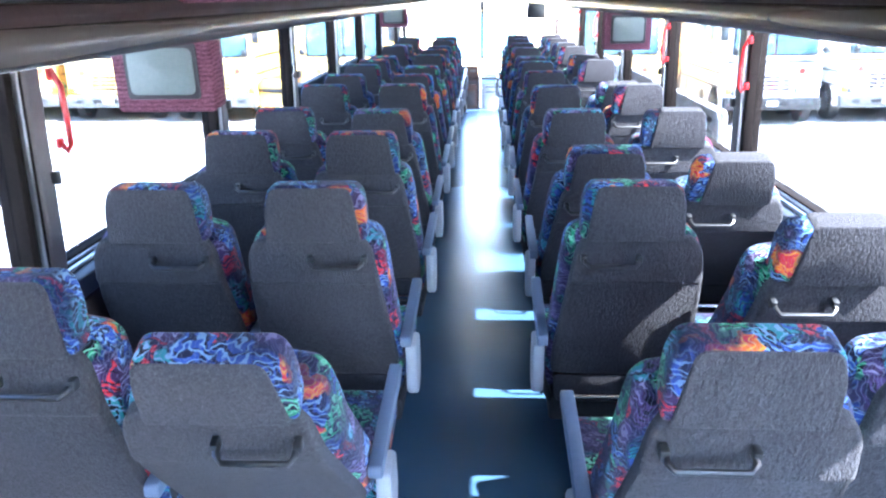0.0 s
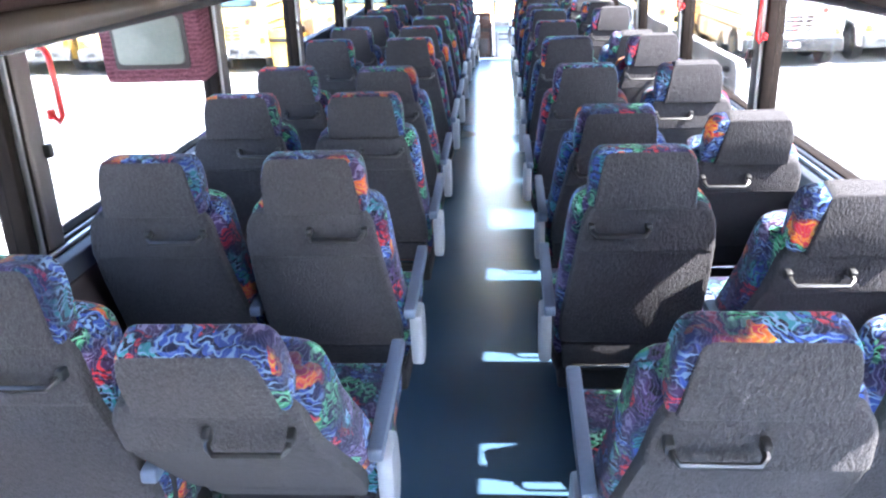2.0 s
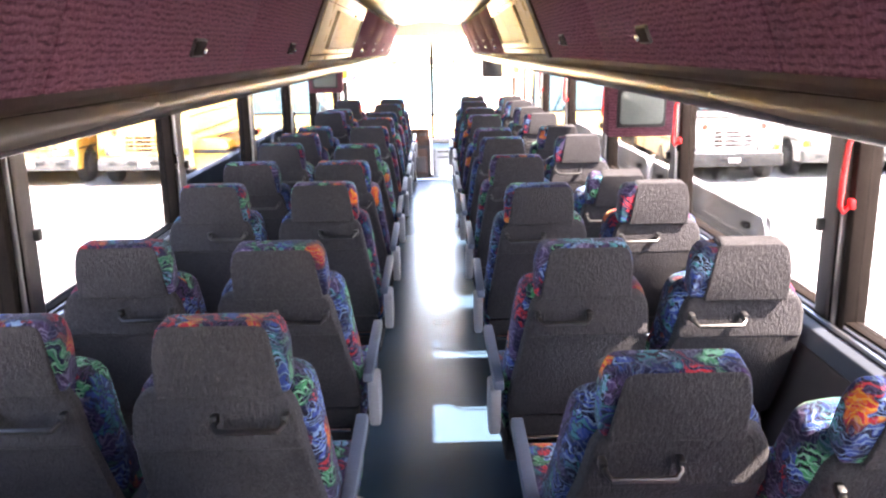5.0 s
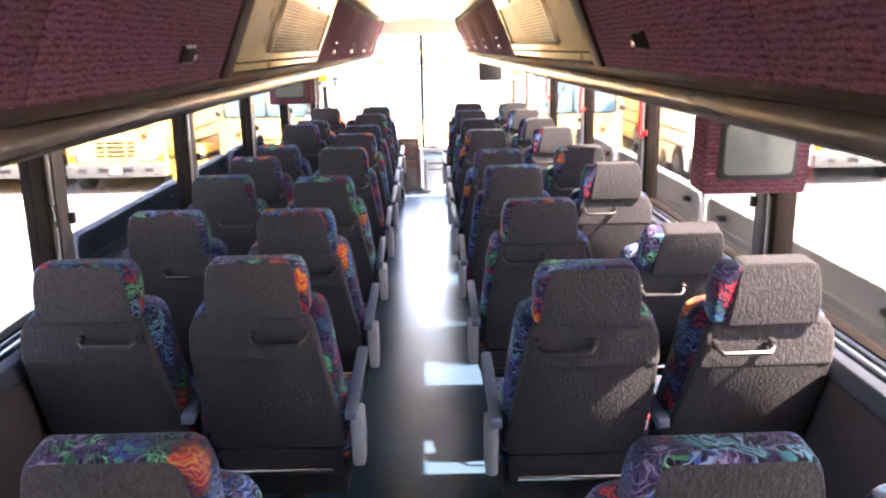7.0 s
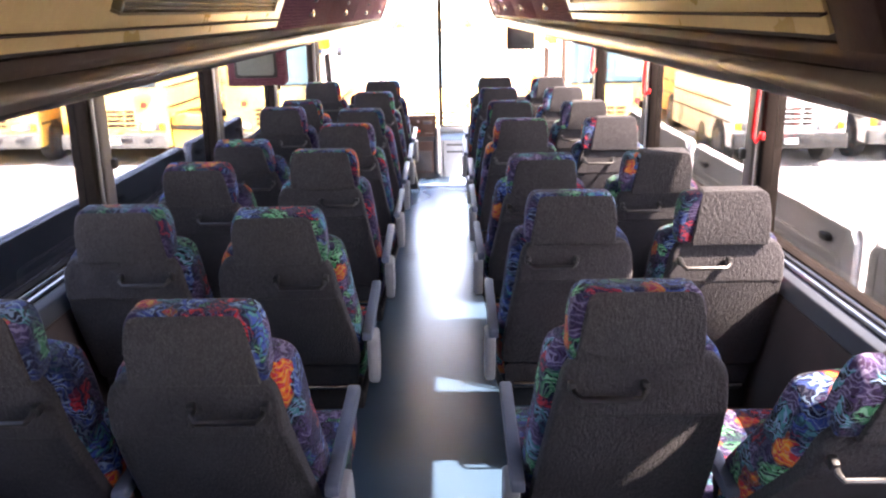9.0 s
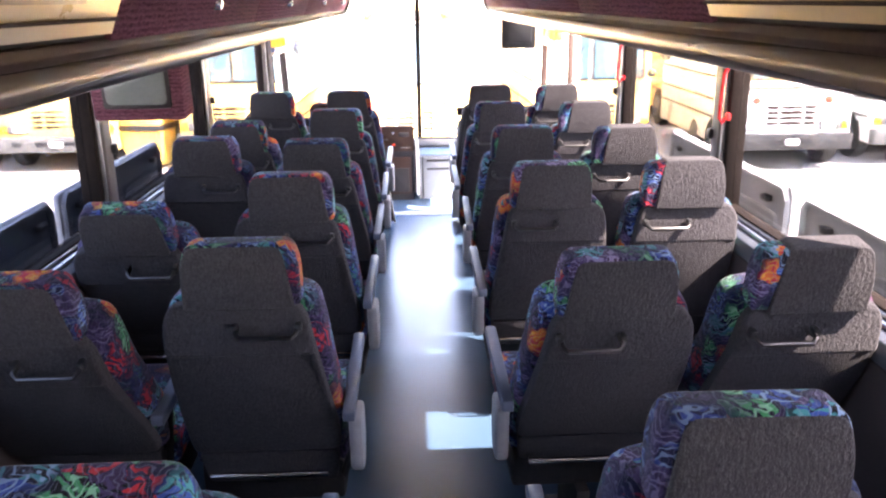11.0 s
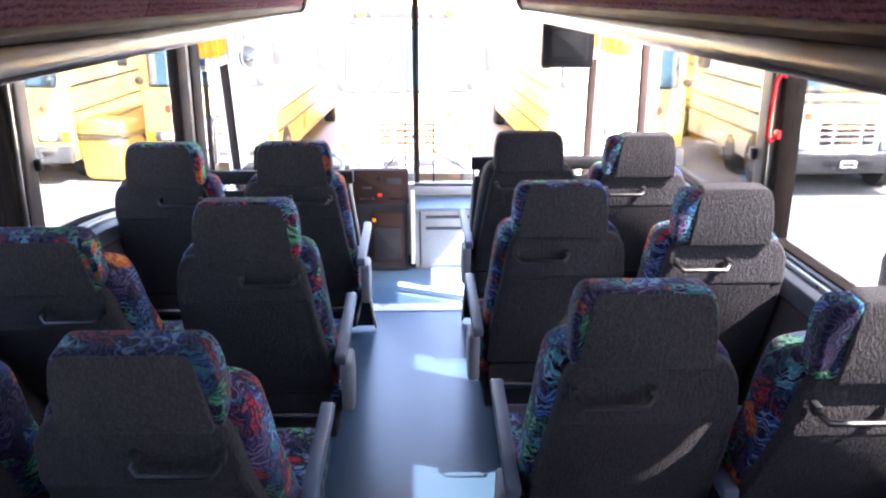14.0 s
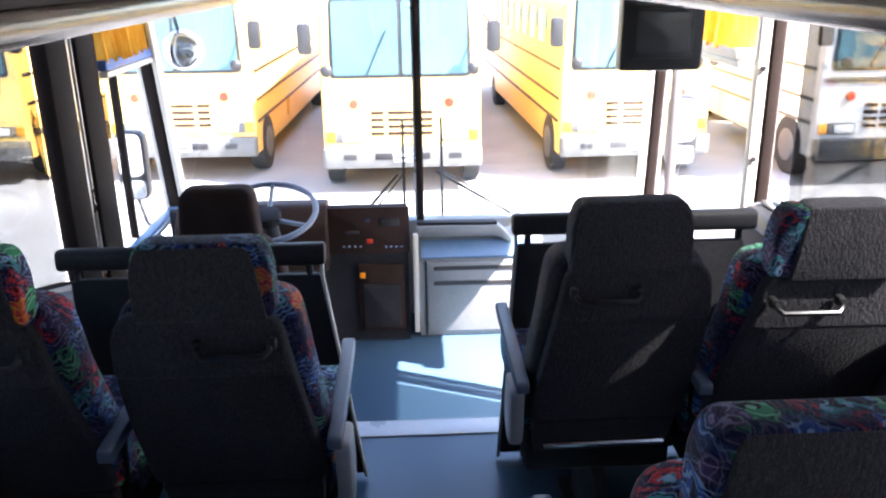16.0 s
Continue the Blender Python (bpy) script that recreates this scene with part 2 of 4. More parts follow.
ORANGE_PAINT = worn("orange_red_stripe", (0.62, 0.10, 0.02), (0.74, 0.17, 0.04), (0.3, 0.4))
BUMPER = worn("grey_steel_bumper", (0.075, 0.075, 0.075), (0.125, 0.125, 0.12), (0.45, 0.6))
LAMP_RED = worn("red_lens", (0.6, 0.03, 0.015), (0.75, 0.07, 0.03), (0.1, 0.2))
LAMP_AMBER = worn("amber_lens", (0.8, 0.25, 0.01), (0.9, 0.36, 0.02), (0.1, 0.2))
LAMP_CLEAR = worn("clear_lens", (0.6, 0.6, 0.58), (0.75, 0.75, 0.74), (0.05, 0.15))
BUS_GLASS = worn("teal_bus_glass", (0.05, 0.12, 0.15), (0.10, 0.20, 0.23), (0.08, 0.16), scale=0.7, spec=0.2)
TYRE = worn("black_tyre", (0.012, 0.012, 0.012), (0.03, 0.03, 0.03), (0.8, 0.95))
PLATE = worn("white_plate", (0.65, 0.65, 0.63), (0.78, 0.78, 0.76), (0.4, 0.5))
CREAM = worn("cream_enamel_trim", (0.52, 0.49, 0.43), (0.63, 0.60, 0.53), (0.3, 0.45))
SLAT = worn("thin_bronze_slats", (0.15, 0.12, 0.078), (0.21, 0.17, 0.11), (0.3, 0.45), metal=1.0)
DRIVER_CLOTH = worn("dark_brown_seat_cloth", (0.020, 0.011, 0.010), (0.038, 0.024, 0.021), (0.85, 0.95), bmp=0.5, fine=250, spec=0.1)
# School bus yellow with the glare of sunlit fronts put into the colour.
GLARE_YELLOW = worn("glare_pale_yellow", (0.74, 0.49, 0.13), (0.81, 0.58, 0.22), (0.3, 0.5), scale=1.5)
TRAY_BLUE = worn("blue_tray_plastic", (0.06, 0.13, 0.23), (0.10, 0.18, 0.29), (0.3, 0.4))
NOSING = worn("pale_blue_nosing", (0.36, 0.43, 0.50), (0.46, 0.53, 0.60), (0.25, 0.4))
DIFFUSER = worn("white_light_diffuser", (0.80, 0.79, 0.75), (0.86, 0.85, 0.82), (0.15, 0.25))
DARK_SCREEN = worn("dark_screen_glass", (0.05, 0.05, 0.05), (0.07, 0.07, 0.07), (0.15, 0.25))
PALE_SKIN = worn("pale_grey_luggage_door", (0.50, 0.51, 0.52), (0.62, 0.63, 0.64), (0.35, 0.5), scale=3)
MIRROR = worn("convex_mirror_glass", (0.72, 0.72, 0.74), (0.8, 0.8, 0.81), (0.02, 0.05), metal=1.0, bmp=0.0)
RIM_METAL = worn("dark_latch_metal", (0.030, 0.026, 0.026), (0.06, 0.054, 0.054), (0.4, 0.55), metal=1.0)
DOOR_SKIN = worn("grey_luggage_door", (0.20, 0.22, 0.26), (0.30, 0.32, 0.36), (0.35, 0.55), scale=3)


# ---- mesh helpers ----
def soft_edges(bm, angle=38):
    for f in bm.faces:
        f.smooth = True
    lim = radians(angle)
    for e in bm.edges:
        e.smooth = len(e.link_faces) == 2 and e.calc_face_angle(0.0) < lim


def part(name, bm, material, parent=None, label="", at=None):
    bm.normal_update()
    soft_edges(bm)
    me = bpy.data.meshes.new(name)
    bm.to_mesh(me)
    bm.free()
    for mm in (material if isinstance(material, (list, tuple)) else [material]):
        me.materials.append(mm)
    ob = new(name, me)
    ob.parent = parent
    if at is not None:
        ob.matrix_basis = at
    if label:
        tagged(ob, label)
    return ob


def shared(name, me, parent, at):
    ob = new(name, me)
    ob.parent = parent
    ob.matrix_basis = at
    return ob


def thing(name, label, category, group="", at=None):
    ob = new(name)
    ob.empty_display_size = 0.1
    if at is not None:
        ob.matrix_basis = at
    return tagged(ob, label, category, group)


def setting(name, bm, material, label, category="", kind="structure"):
    return tagged(part(name, bm, material), label, category or name.split("_")[0], kind=kind)


def box(x0, x1, y0, y1, z0, z1, bevel=0.0, seg=2, bm=None):
    own = bmesh.new()
    bmesh.ops.create_cube(own, size=1.0)
    for v in own.verts:
        v.co = Vector(((x0 + x1) / 2 + v.co.x * (x1 - x0), (y0 + y1) / 2 + v.co.y * (y1 - y0), (z0 + z1) / 2 + v.co.z * (z1 - z0)))
    if bevel:
        bmesh.ops.bevel(own, geom=own.edges[:], offset=bevel, segments=seg, affect="EDGES", profile=0.5, clamp_overlap=True)
    return merge(bm, own)


def merge(bm, own):
    if bm is None:
        return own
    me = bpy.data.meshes.new("temp")
    own.to_mesh(me)
    own.free()
    bm.from_mesh(me)
    bpy.data.meshes.remove(me)
    return bm


def round_outline(points, r, seg=4):
    """A closed 2D outline with its corners rounded; points are (u, v) or (u, v, radius)."""
    out, n = [], len(points)
    for i in range(n):
        p, a, b = Vector(points[i][:2]), Vector(points[i - 1][:2]), Vector(points[(i + 1) % n][:2])
        rad = points[i][2] if len(points[i]) > 2 else r
        da, db = a - p, b - p
        rad = min(rad, da.length * 0.48, db.length * 0.48)
        if rad < 1e-4:
            out.append(p)
            continue
        s, e = p + da.normalized() * rad, p + db.normalized() * rad
        for k in range(seg + 1):
            t = k / seg
            out.append(s * (1 - t) ** 2 + p * 2 * t * (1 - t) + e * t ** 2)
    return out


def prism(outline, axis, a, b, bevel=0.0, seg=2, bm=None):
    """Extrude a 2D outline along axis x, y or z from a to b, with rounded rims."""
    own = bmesh.new()

    def place(u, v, w):
        return {"x": (w, u, v), "y": (u, w, v), "z": (u, v, w)}[axis]
    lo = [own.verts.new(place(p[0], p[1], a)) for p in outline]
    hi = [own.verts.new(place(p[0], p[1], b)) for p in outline]
    n = len(lo)
    caps = [own.faces.new(lo), own.faces.new(hi)]
    for i in range(n):
        own.faces.new((lo[i], lo[(i + 1) % n], hi[(i + 1) % n], hi[i]))
    bmesh.ops.recalc_face_normals(own, faces=own.faces[:])
    if bevel:
        rim = list({e for f in caps for e in f.edges})
        bmesh.ops.bevel(own, geom=rim, offset=bevel, segments=seg, affect="EDGES", profile=0.5, clamp_overlap=True)
    return merge(bm, own)


def tube(points, r, seg=8, bm=None, closed=False):
    own = bmesh.new()
    pts = [Vector(p) for p in points]
    n = len(pts)
    rings, up = [], None
    for i, p in enumerate(pts):
        if closed:
            d = pts[(i + 1) % n] - pts[i - 1]
        else:
            d = pts[min(i + 1, n - 1)] - pts[max(i - 1, 0)]
        d.normalize()
        if up is None:
            up = Vector((0, 0, 1)) if abs(d.z) < 0.9 else Vector((1, 0, 0))
        side = d.cross(up).normalized()
        up = side.cross(d).normalized()
        rings.append([own.verts.new(p + (side * math.cos(k * 2 * math.pi / seg) + up * math.sin(k * 2 * math.pi / seg)) * r) for k in range(seg)])
    last = n if closed else n - 1
    for i in range(last):
        a, b = rings[i], rings[(i + 1) % n]
        for k in range(seg):
            own.faces.new((a[k], a[(k + 1) % seg], b[(k + 1) % seg], b[k]))
    if not closed:
        own.faces.new(rings[0][::-1])
        own.faces.new(rings[-1])
    bmesh.ops.recalc_face_normals(own, faces=own.faces[:])
    return merge(bm, own)


def disc(centre, axis, r, depth, seg=20, bevel=0.0, bm=None):
    pts = [(r * math.cos(2 * math.pi * k / seg), r * math.sin(2 * math.pi * k / seg)) for k in range(seg)]
    c = Vector(centre)
    i = "xyz".index(axis)
    u, v = {"x": (1, 2), "y": (0, 2), "z": (0, 1)}[axis]
    return prism([(p[0] + c[u], p[1] + c[v]) for p in pts], axis, c[i] - depth / 2, c[i] + depth / 2, bevel, 2, bm)


def mirrored(points, s):
    return [(s * p[0], *p[1:]) for p in points]


# ---- ground ----
bm = bmesh.new()
bmesh.ops.create_grid(bm, x_segments=40, y_segments=40, size=600)
for v in bm.verts:
    v.co.z = -1.72
setting("ground", bm, ASPHALT, "sunlit pale worn asphalt of a parking yard", "ground")

# ---- coach shell ----
REAR, FRONT, STEP = -0.95, 13.24, 11.935
SIDE_X = {-1: -0.005, 1: 0.035}      # how far each side of the coach lies off the middle line
aisle_floor = setting("floor", box(-1.2, 1.2, REAR, STEP, -0.08, 0.0), VINYL, "smooth blue-grey vinyl aisle floor", "floor")
setting("floor_front", box(-1.2, 1.2, STEP - 0.02, FRONT + 0.1, -0.24, -0.14), VINYL, "lower blue-grey vinyl floor of the entrance platform", "floor")
bm = box(-1.12, 1.12, STEP - 0.10, STEP + 0.004, -0.14, 0.006, 0.003)
setting("step_nosing", bm, NOSING, "pale blue-grey metal nosing at the edge of the aisle step", "step")


def sloping(bm, s, top=9.0):
    """On the driver's side the sill curves down in front of the last pillar."""
    if s < 0:
        for k in range(11):
            bmesh.ops.bisect_plane(bm, geom=bm.verts[:] + bm.edges[:] + bm.faces[:], plane_co=(0, 10.42 + 0.155 * k, 0), plane_no=(0, 1, 0))
        for v in bm.verts:
            if 0.5 < v.co.z < top and v.co.y > 10.42:
                v.co.z -= 0.27 * ((v.co.y - 10.42) / 1.61) ** 1.7
    return bm


def side_wall(s):
    """Lower side panel, sill with its tracks and upper strip over the windows."""
    side = "left" if s < 0 else "right"
    end = 12.03 if s < 0 else 11.95
    lower = round_outline(mirrored([(1.10, 0.0), (1.27, 0.0), (1.27, 0.733), (1.10, 0.733)], s), 0.008)
    w = setting("wall_" + side, sloping(prism(lower, "y", REAR, end), s), DARK_WALL, "dark carpeted lower side panel under the windows", "wall")
    sill = sloping(prism(round_outline(mirrored([(1.098, 0.735), (1.27, 0.735), (1.27, 0.80), (1.135, 0.80), (1.108, 0.79)], s), 0.006), "y", REAR, end), s)
    part("sill", sill, SILL_GREY, w, "slate-blue plastic window sill")
    for x, z in ((1.145, 0.802), (1.185, 0.802)):
        part("track", sloping(box(min(s * x, s * (x + 0.012)), max(s * x, s * (x + 0.012)), REAR, end - 0.02, z, z + 0.012, 0.002), s), ALU, w, "thin aluminium window track")
    up = prism(mirrored([(1.16, 1.63), (1.20, 1.635), (1.27, 1.665), (1.27, 1.95), (1.16, 1.95)], s), "y", REAR, FRONT)
    part("outer_skin", box(min(s * 1.272, s * 1.284), max(s * 1.272, s * 1.284), REAR, 11.95, -1.2, 0.50), WHITE, w, "white outer side of the coach")
    part("upper_strip", up, MAUVE_TRIM, w, "grey strip above the windows")
    w.location.x = SIDE_X[s]
    return w


side_wall(-1), side_wall(1)
# Rear wall out of view; its opening is added to brighten right-hand seats.
bm = box(-1.27, 1.27, REAR - 0.08, REAR, -0.2, 0.55)
for a in ((-1.27, 1.27, REAR - 0.08, REAR, 1.75, 2.1), (-1.27, 0.12, REAR - 0.08, REAR, 0.55, 1.75), (1.17, 1.27, REAR - 0.08, REAR, 0.55, 1.75)):
    box(*a, bm=bm)
w = setting("wall_rear", bm, DARK_WALL, "plain dark carpeted rear wall round the rear window", "wall")
g = part("window_pane", box(0.12, 1.17, REAR - 0.045, REAR - 0.04, 0.55, 1.75), GLASS, w, "rear window glass")
g.visible_shadow = False

# Unseen wall added in place of a window, keeps light off left seats.
setting("wall_rear_left", box(-1.26, -1.17, REAR, 0.535, 0.802, 1.628, 0.004), DARK_WALL, "plain dark carpeted wall at the back", "wall")

# arched ceiling, between the racks
arch = [(-1.27, 1.95), (-0.36, 1.93)] + [(-0.30 + 0.05 * k, 1.93 + 0.04 * math.cos((k - 6) / 6 * math.pi / 2)) for k in range(13)] + [(0.36, 1.93), (1.27, 1.95), (1.27, 2.1), (-1.27, 2.1)]
ceiling = setting("ceiling", prism(arch, "y", REAR, FRONT), CEILING, "cream vinyl ceiling with a shallow arch", "ceiling")

for k in range(4):
    y = 7.12 + 1.26 * k
    lamp = thing("ceiling_light", "flat white ceiling light cover, switched off", "ceiling light", "ceiling lights", pose(0.03, y, 0))
    part("diffuser", prism(round_outline([(-0.115, 0.0), (0.115, 0.0), (0.115, 1.22), (-0.115, 1.22)], 0.02), "z", 1.945, 1.965, 0.006), DIFFUSER, lamp, "white ribbed light cover")
    for x in (-0.125, 0.125):
        part("frame_rail", box(x - 0.009, x + 0.009, 0.0, 1.22, 1.948, 1.962, 0.003), ALU, lamp, "thin metal rail")
    for e in (0.0, 1.225):
        part("end_rail", box(-0.13, 0.13, e - 0.012, e + 0.012, 1.942, 1.962, 0.003), CREAM, lamp, "pale end rail")

# ---- window pillars, panes ----
LEFT_PILLARS = [0.63, 2.245, 3.91, 5.47, 7.11, 8.71, 10.33]
RIGHT_PILLARS = [-0.8, 0.58, 2.21, 3.85, 5.49, 7.13, 8.81, 10.47, 11.95]


def pillar(s, y):
    n = "pillar_left" if s < 0 else "pillar_right"
    body = prism(round_outline([(s * 1.175, y + 0.0), (s * 1.26, y + 0.0), (s * 1.26, y + 0.085), (s * 1.175, y + 0.08)], 0.012), "z", 0.80, 1.64)
    p = setting(n, body, MAUVE_TRIM, "mauve-grey plastic pillar cover between two side windows", "pillar")
    for a, b, x in ((-0.092, -0.052, 1.18), (-0.044, -0.004, 1.18)):
        part("frame_bar", box(min(s * x, s * 1.25), max(s * x, s * 1.25), y + a, y + b, 0.80, 1.64, 0.006), RUBBER, p, "dark window frame bar")
    part("edge_strip", box(min(s * 1.168, s * 1.2), max(s * 1.168, s * 1.2), y - 0.053, y - 0.045, 0.80, 1.64), ALU, p, "thin aluminium strip")
    part("catch", box(min(s * 1.155, s * 1.177), max(s * 1.155, s * 1.177), y + 0.055, y + 0.08, 1.06, 1.10, 0.006), BLACK, p, "small black catch")
    p.location.x = SIDE_X[s]
    return p


for y in LEFT_PILLARS:
    pillar(-1, y)
for y in RIGHT_PILLARS[:-1]:
    pillar(1, y)


def side_window(n, s, y0, y1, z0=0.80, z1=1.66, x=1.215):
    w = setting("window_%d" % n, sloping(box(min(s * x, s * (x + 0.006)), max(s * x, s * (x + 0.006)), y0, y1, z0, z1), s, 1.2), TINTED, "tinted side window pane of the coach", "window")
    b = sloping(box(min(s * 1.19, s * 1.24), max(s * 1.19, s * 1.24), y0, y1, z0, z0 + 0.022, 0.004), s)
    part("window_frame", b, RUBBER, w, "dark rubber glazing strip")
    w.location.x = SIDE_X[s]
    return w


n = 0
for s, ys, last in ((-1, LEFT_PILLARS, 12.08), (1, RIGHT_PILLARS, None)):
    edges = [REAR] + ys + ([last] if last else [])
    for a, b in zip(edges[:-1], edges[1:]):
        if s < 0 and b < 1.0:            # the added light-blocking wall stands here, at the very back
            continue
        n += 1
        side_window(n, s, a + 0.05, b - 0.06)


def release_handle(s, y):
    """Red emergency release: a bar bowed away from the window frame."""
    t = thing("release_handle", "red plastic emergency window release handle on the pillar", "handle", "emergency release handles", pose(s * 1.172 + SIDE_X[s], y, 1.135))
    part("bar", tube([(-s * 0.004, 0, 0.03), (-s * 0.022, 0, 0.012), (-s * 0.032, 0, 0.03), (-s * 0.030, 0, 0.12), (-s * 0.024, 0, 0.20), (-s * 0.006, 0, 0.235)], 0.0085, 8), RED, t)
    part("bracket", box(-0.008, 0.008, -0.014, 0.014, 0.02, 0.05, 0.005), RED, t)
    part("top_bracket", box(-0.008, 0.008, -0.013, 0.013, 0.215, 0.25, 0.005), RED, t)
    return t


for y in RIGHT_PILLARS[3:-1]:
    release_handle(1, y - 0.09)
release_handle(1, RIGHT_PILLARS[2] - 0.09)
release_handle(-1, LEFT_PILLARS[1] + 0.13)


# ---- overhead racks ----
FACE = [(0.489, 1.562), (0.415, 1.76), (0.365, 1.87)]       # lower, middle and upper edge of a door's face
RACK_END = 11.86
RACK_AT = {-1: (-0.022, 0.0), 1: (0.06, 0.012)}       # across and up
VENTS = {-1: (5.12, 6.97), 1: (5.09, 7.05)}
LATCHES = {-1: (0.95, 2.15, 3.39, 4.62, 7.68, 8.89, 10.15, 11.3), 1: (1.15, 2.26, 3.37, 4.515, 7.74, 8.86, 10.1, 11.3)}


def strip_of_face(a, b, t):
    """Outline of a sheet of thickness t lying on the slanted face, from share a to share b of its height."""
    (x0, z0), (x1, z1) = FACE[0], FACE[2]
    n = Vector((-(z1 - z0), -(x0 - x1))).normalized()
    p, q = Vector((x0, z0)).lerp(Vector((x1, z1)), a), Vector((x0, z0)).lerp(Vector((x1, z1)), b)
    return [p, q, q + n * t, p + n * t]


def rack(s):
    t = thing("luggage_rack", "overhead luggage rack with burgundy carpeted doors and a brown-grey cove", "luggage rack", at=pose(RACK_AT[s][0], 0, RACK_AT[s][1]))
    body = mirrored([(0.50, 1.535), (0.60, 1.525), (1.16, 1.655), (1.16, 1.90), (0.37, 1.90), (0.372, 1.87), (0.495, 1.562)], s)
    part("body", prism(body, "y", REAR, RACK_END), DASH_DARK, t, "dark rack carcass")
    nose = [(0.510 - 0.029 * math.sin(a), 1.508 + 0.029 * math.cos(a)) for a in [math.pi * k / 12 for k in range(13)]]
    cove = nose + [(0.55, 1.487), (1.155, 1.628), (1.155, 1.65), (0.55, 1.53)]
    part("cove", prism(mirrored(cove, s), "y", REAR, RACK_END + 0.02), COVE, t, "rounded brown-grey cove under the rack")
    # Trim enlarged and kept dark, so it also paints the rack's shade.
    part("dark_lip", prism(round_outline(mirrored([(0.506, 1.530), (0.492, 1.533), (0.484, 1.545), (0.486, 1.561), (0.501, 1.563)], s), 0.003), "y", REAR, RACK_END), BROWN, t, "dark brown trim strip, enlarged to stand in for shade above the cove")
    v0, v1 = VENTS[s]
    old = (REAR + 0.02, 1.60)
    spans = [(1.62, 2.69), (2.695, 3.89), (3.895, v0 - 0.12), (v1 + 0.03, 8.28), (8.285, 9.5), (9.505, 10.7), (10.705, RACK_END - 0.04)]
    for a, b in spans:
        d = part("door", prism(mirrored(strip_of_face(0.0, 1.0, 0.012), s), "y", a, b, 0.003), RACK_CARPET, t, "burgundy carpeted rack door")
        for y in LATCHES[s]:
            if a < y < b:
                m = pose(s * 0.449, y, 1.622, 0, -s * 21, 0)
                if y > 7:
                    for dz, r in ((0.0, 0.017), (0.052, 0.010)):
                        n_ = pose(s * (0.455 - 0.38 * dz), y, 1.615 + dz)
                        part("knob", disc((0, 0, 0), "x", r, 0.03, 14, 0.006), CHROME, d, "round chrome knob", n_)
                    continue
                part("latch_rim", prism(round_outline([(-0.046, -0.021), (0.046, -0.021), (0.046, 0.021), (-0.046, 0.021)], 0.006), "x", -0.004, 0.004, 0.002), RIM_METAL, d, "dark metal latch rim", m)
                part("latch", prism(round_outline([(-0.041, -0.016), (0.041, -0.016), (0.041, 0.016), (-0.041, 0.016)], 0.005), "x", -0.0055, 0.0055, 0.001), RUBBER, d, "black latch plate", m)
                part("latch_knob", disc((-s * 0.008, 0.024, -0.004), "x", 0.008, 0.012, 12, 0.003), CHROME, d, "small metal knob", m)
    for a, b in ((v0 - 0.115, v0 - 0.005), (RACK_END - 0.038, RACK_END)):
        part("end_trim", prism(mirrored(strip_of_face(0.0, 1.0, 0.02), s), "y", a, b, 0.004), BROWN, t, "dark end trim")
    plate = round_outline(mirrored([(0.47, 1.53), (0.52, 1.50), (1.15, 1.64), (1.15, 1.92), (0.33, 1.92), (0.345, 1.87)], s), 0.02)
    part("end_plate", prism(plate, "y", RACK_END, RACK_END + 0.03, 0.004), GREY_PLASTIC, t, "grey rack end plate")
    for a, b in ((v0, v1), old):
        p = part("vent_panel", prism(mirrored(strip_of_face(0.055, 1.02, 0.022), s), "y", a, b, 0.004), BEIGE, t, "beige plastic air return panel")
        g0, g1 = a + 0.40, b - 0.20
        part("vent_well", prism(mirrored(strip_of_face(0.24, 0.76, 0.025), s), "y", g0, g1), BLACK, p, "dark opening behind the grille")
        for k in range(15):
            f = 0.255 + 0.034 * k
            part("slat", prism(mirrored(strip_of_face(f, f + 0.007, 0.034), s), "y", g0, g1), SLAT, p)
        for f0, f1, c0, c1 in ((0.222, 0.24, g0 - 0.012, g1 + 0.012), (0.765, 0.783, g0 - 0.012, g1 + 0.012), (0.24, 0.765, g0 - 0.012, g0), (0.24, 0.765, g1, g1 + 0.012)):
            part("grille_frame", prism(mirrored(strip_of_face(f0, f1, 0.038), s), "y", c0, c1, 0.002), SLAT, p)
        part("lower_rib", prism(mirrored(strip_of_face(0.125, 0.137, 0.027), s), "y", a, b), BROWN, p, "thin dark rib")
        part("upper_seam", prism(mirrored(strip_of_face(0.85, 0.862, 0.0235), s), "y", a, b), BROWN, p, "dark seam above the grille")
        part("hatch_catch", box(-0.012, 0.012, -0.03, 0.03, -0.008, 0.008, 0.005), SLAT, p, "small metal catch", pose(s * 0.372, (g0 + g1) / 2 + 0.25, 1.80, 0, -s * 21, 0))
    return t


rack(-1), rack(1)


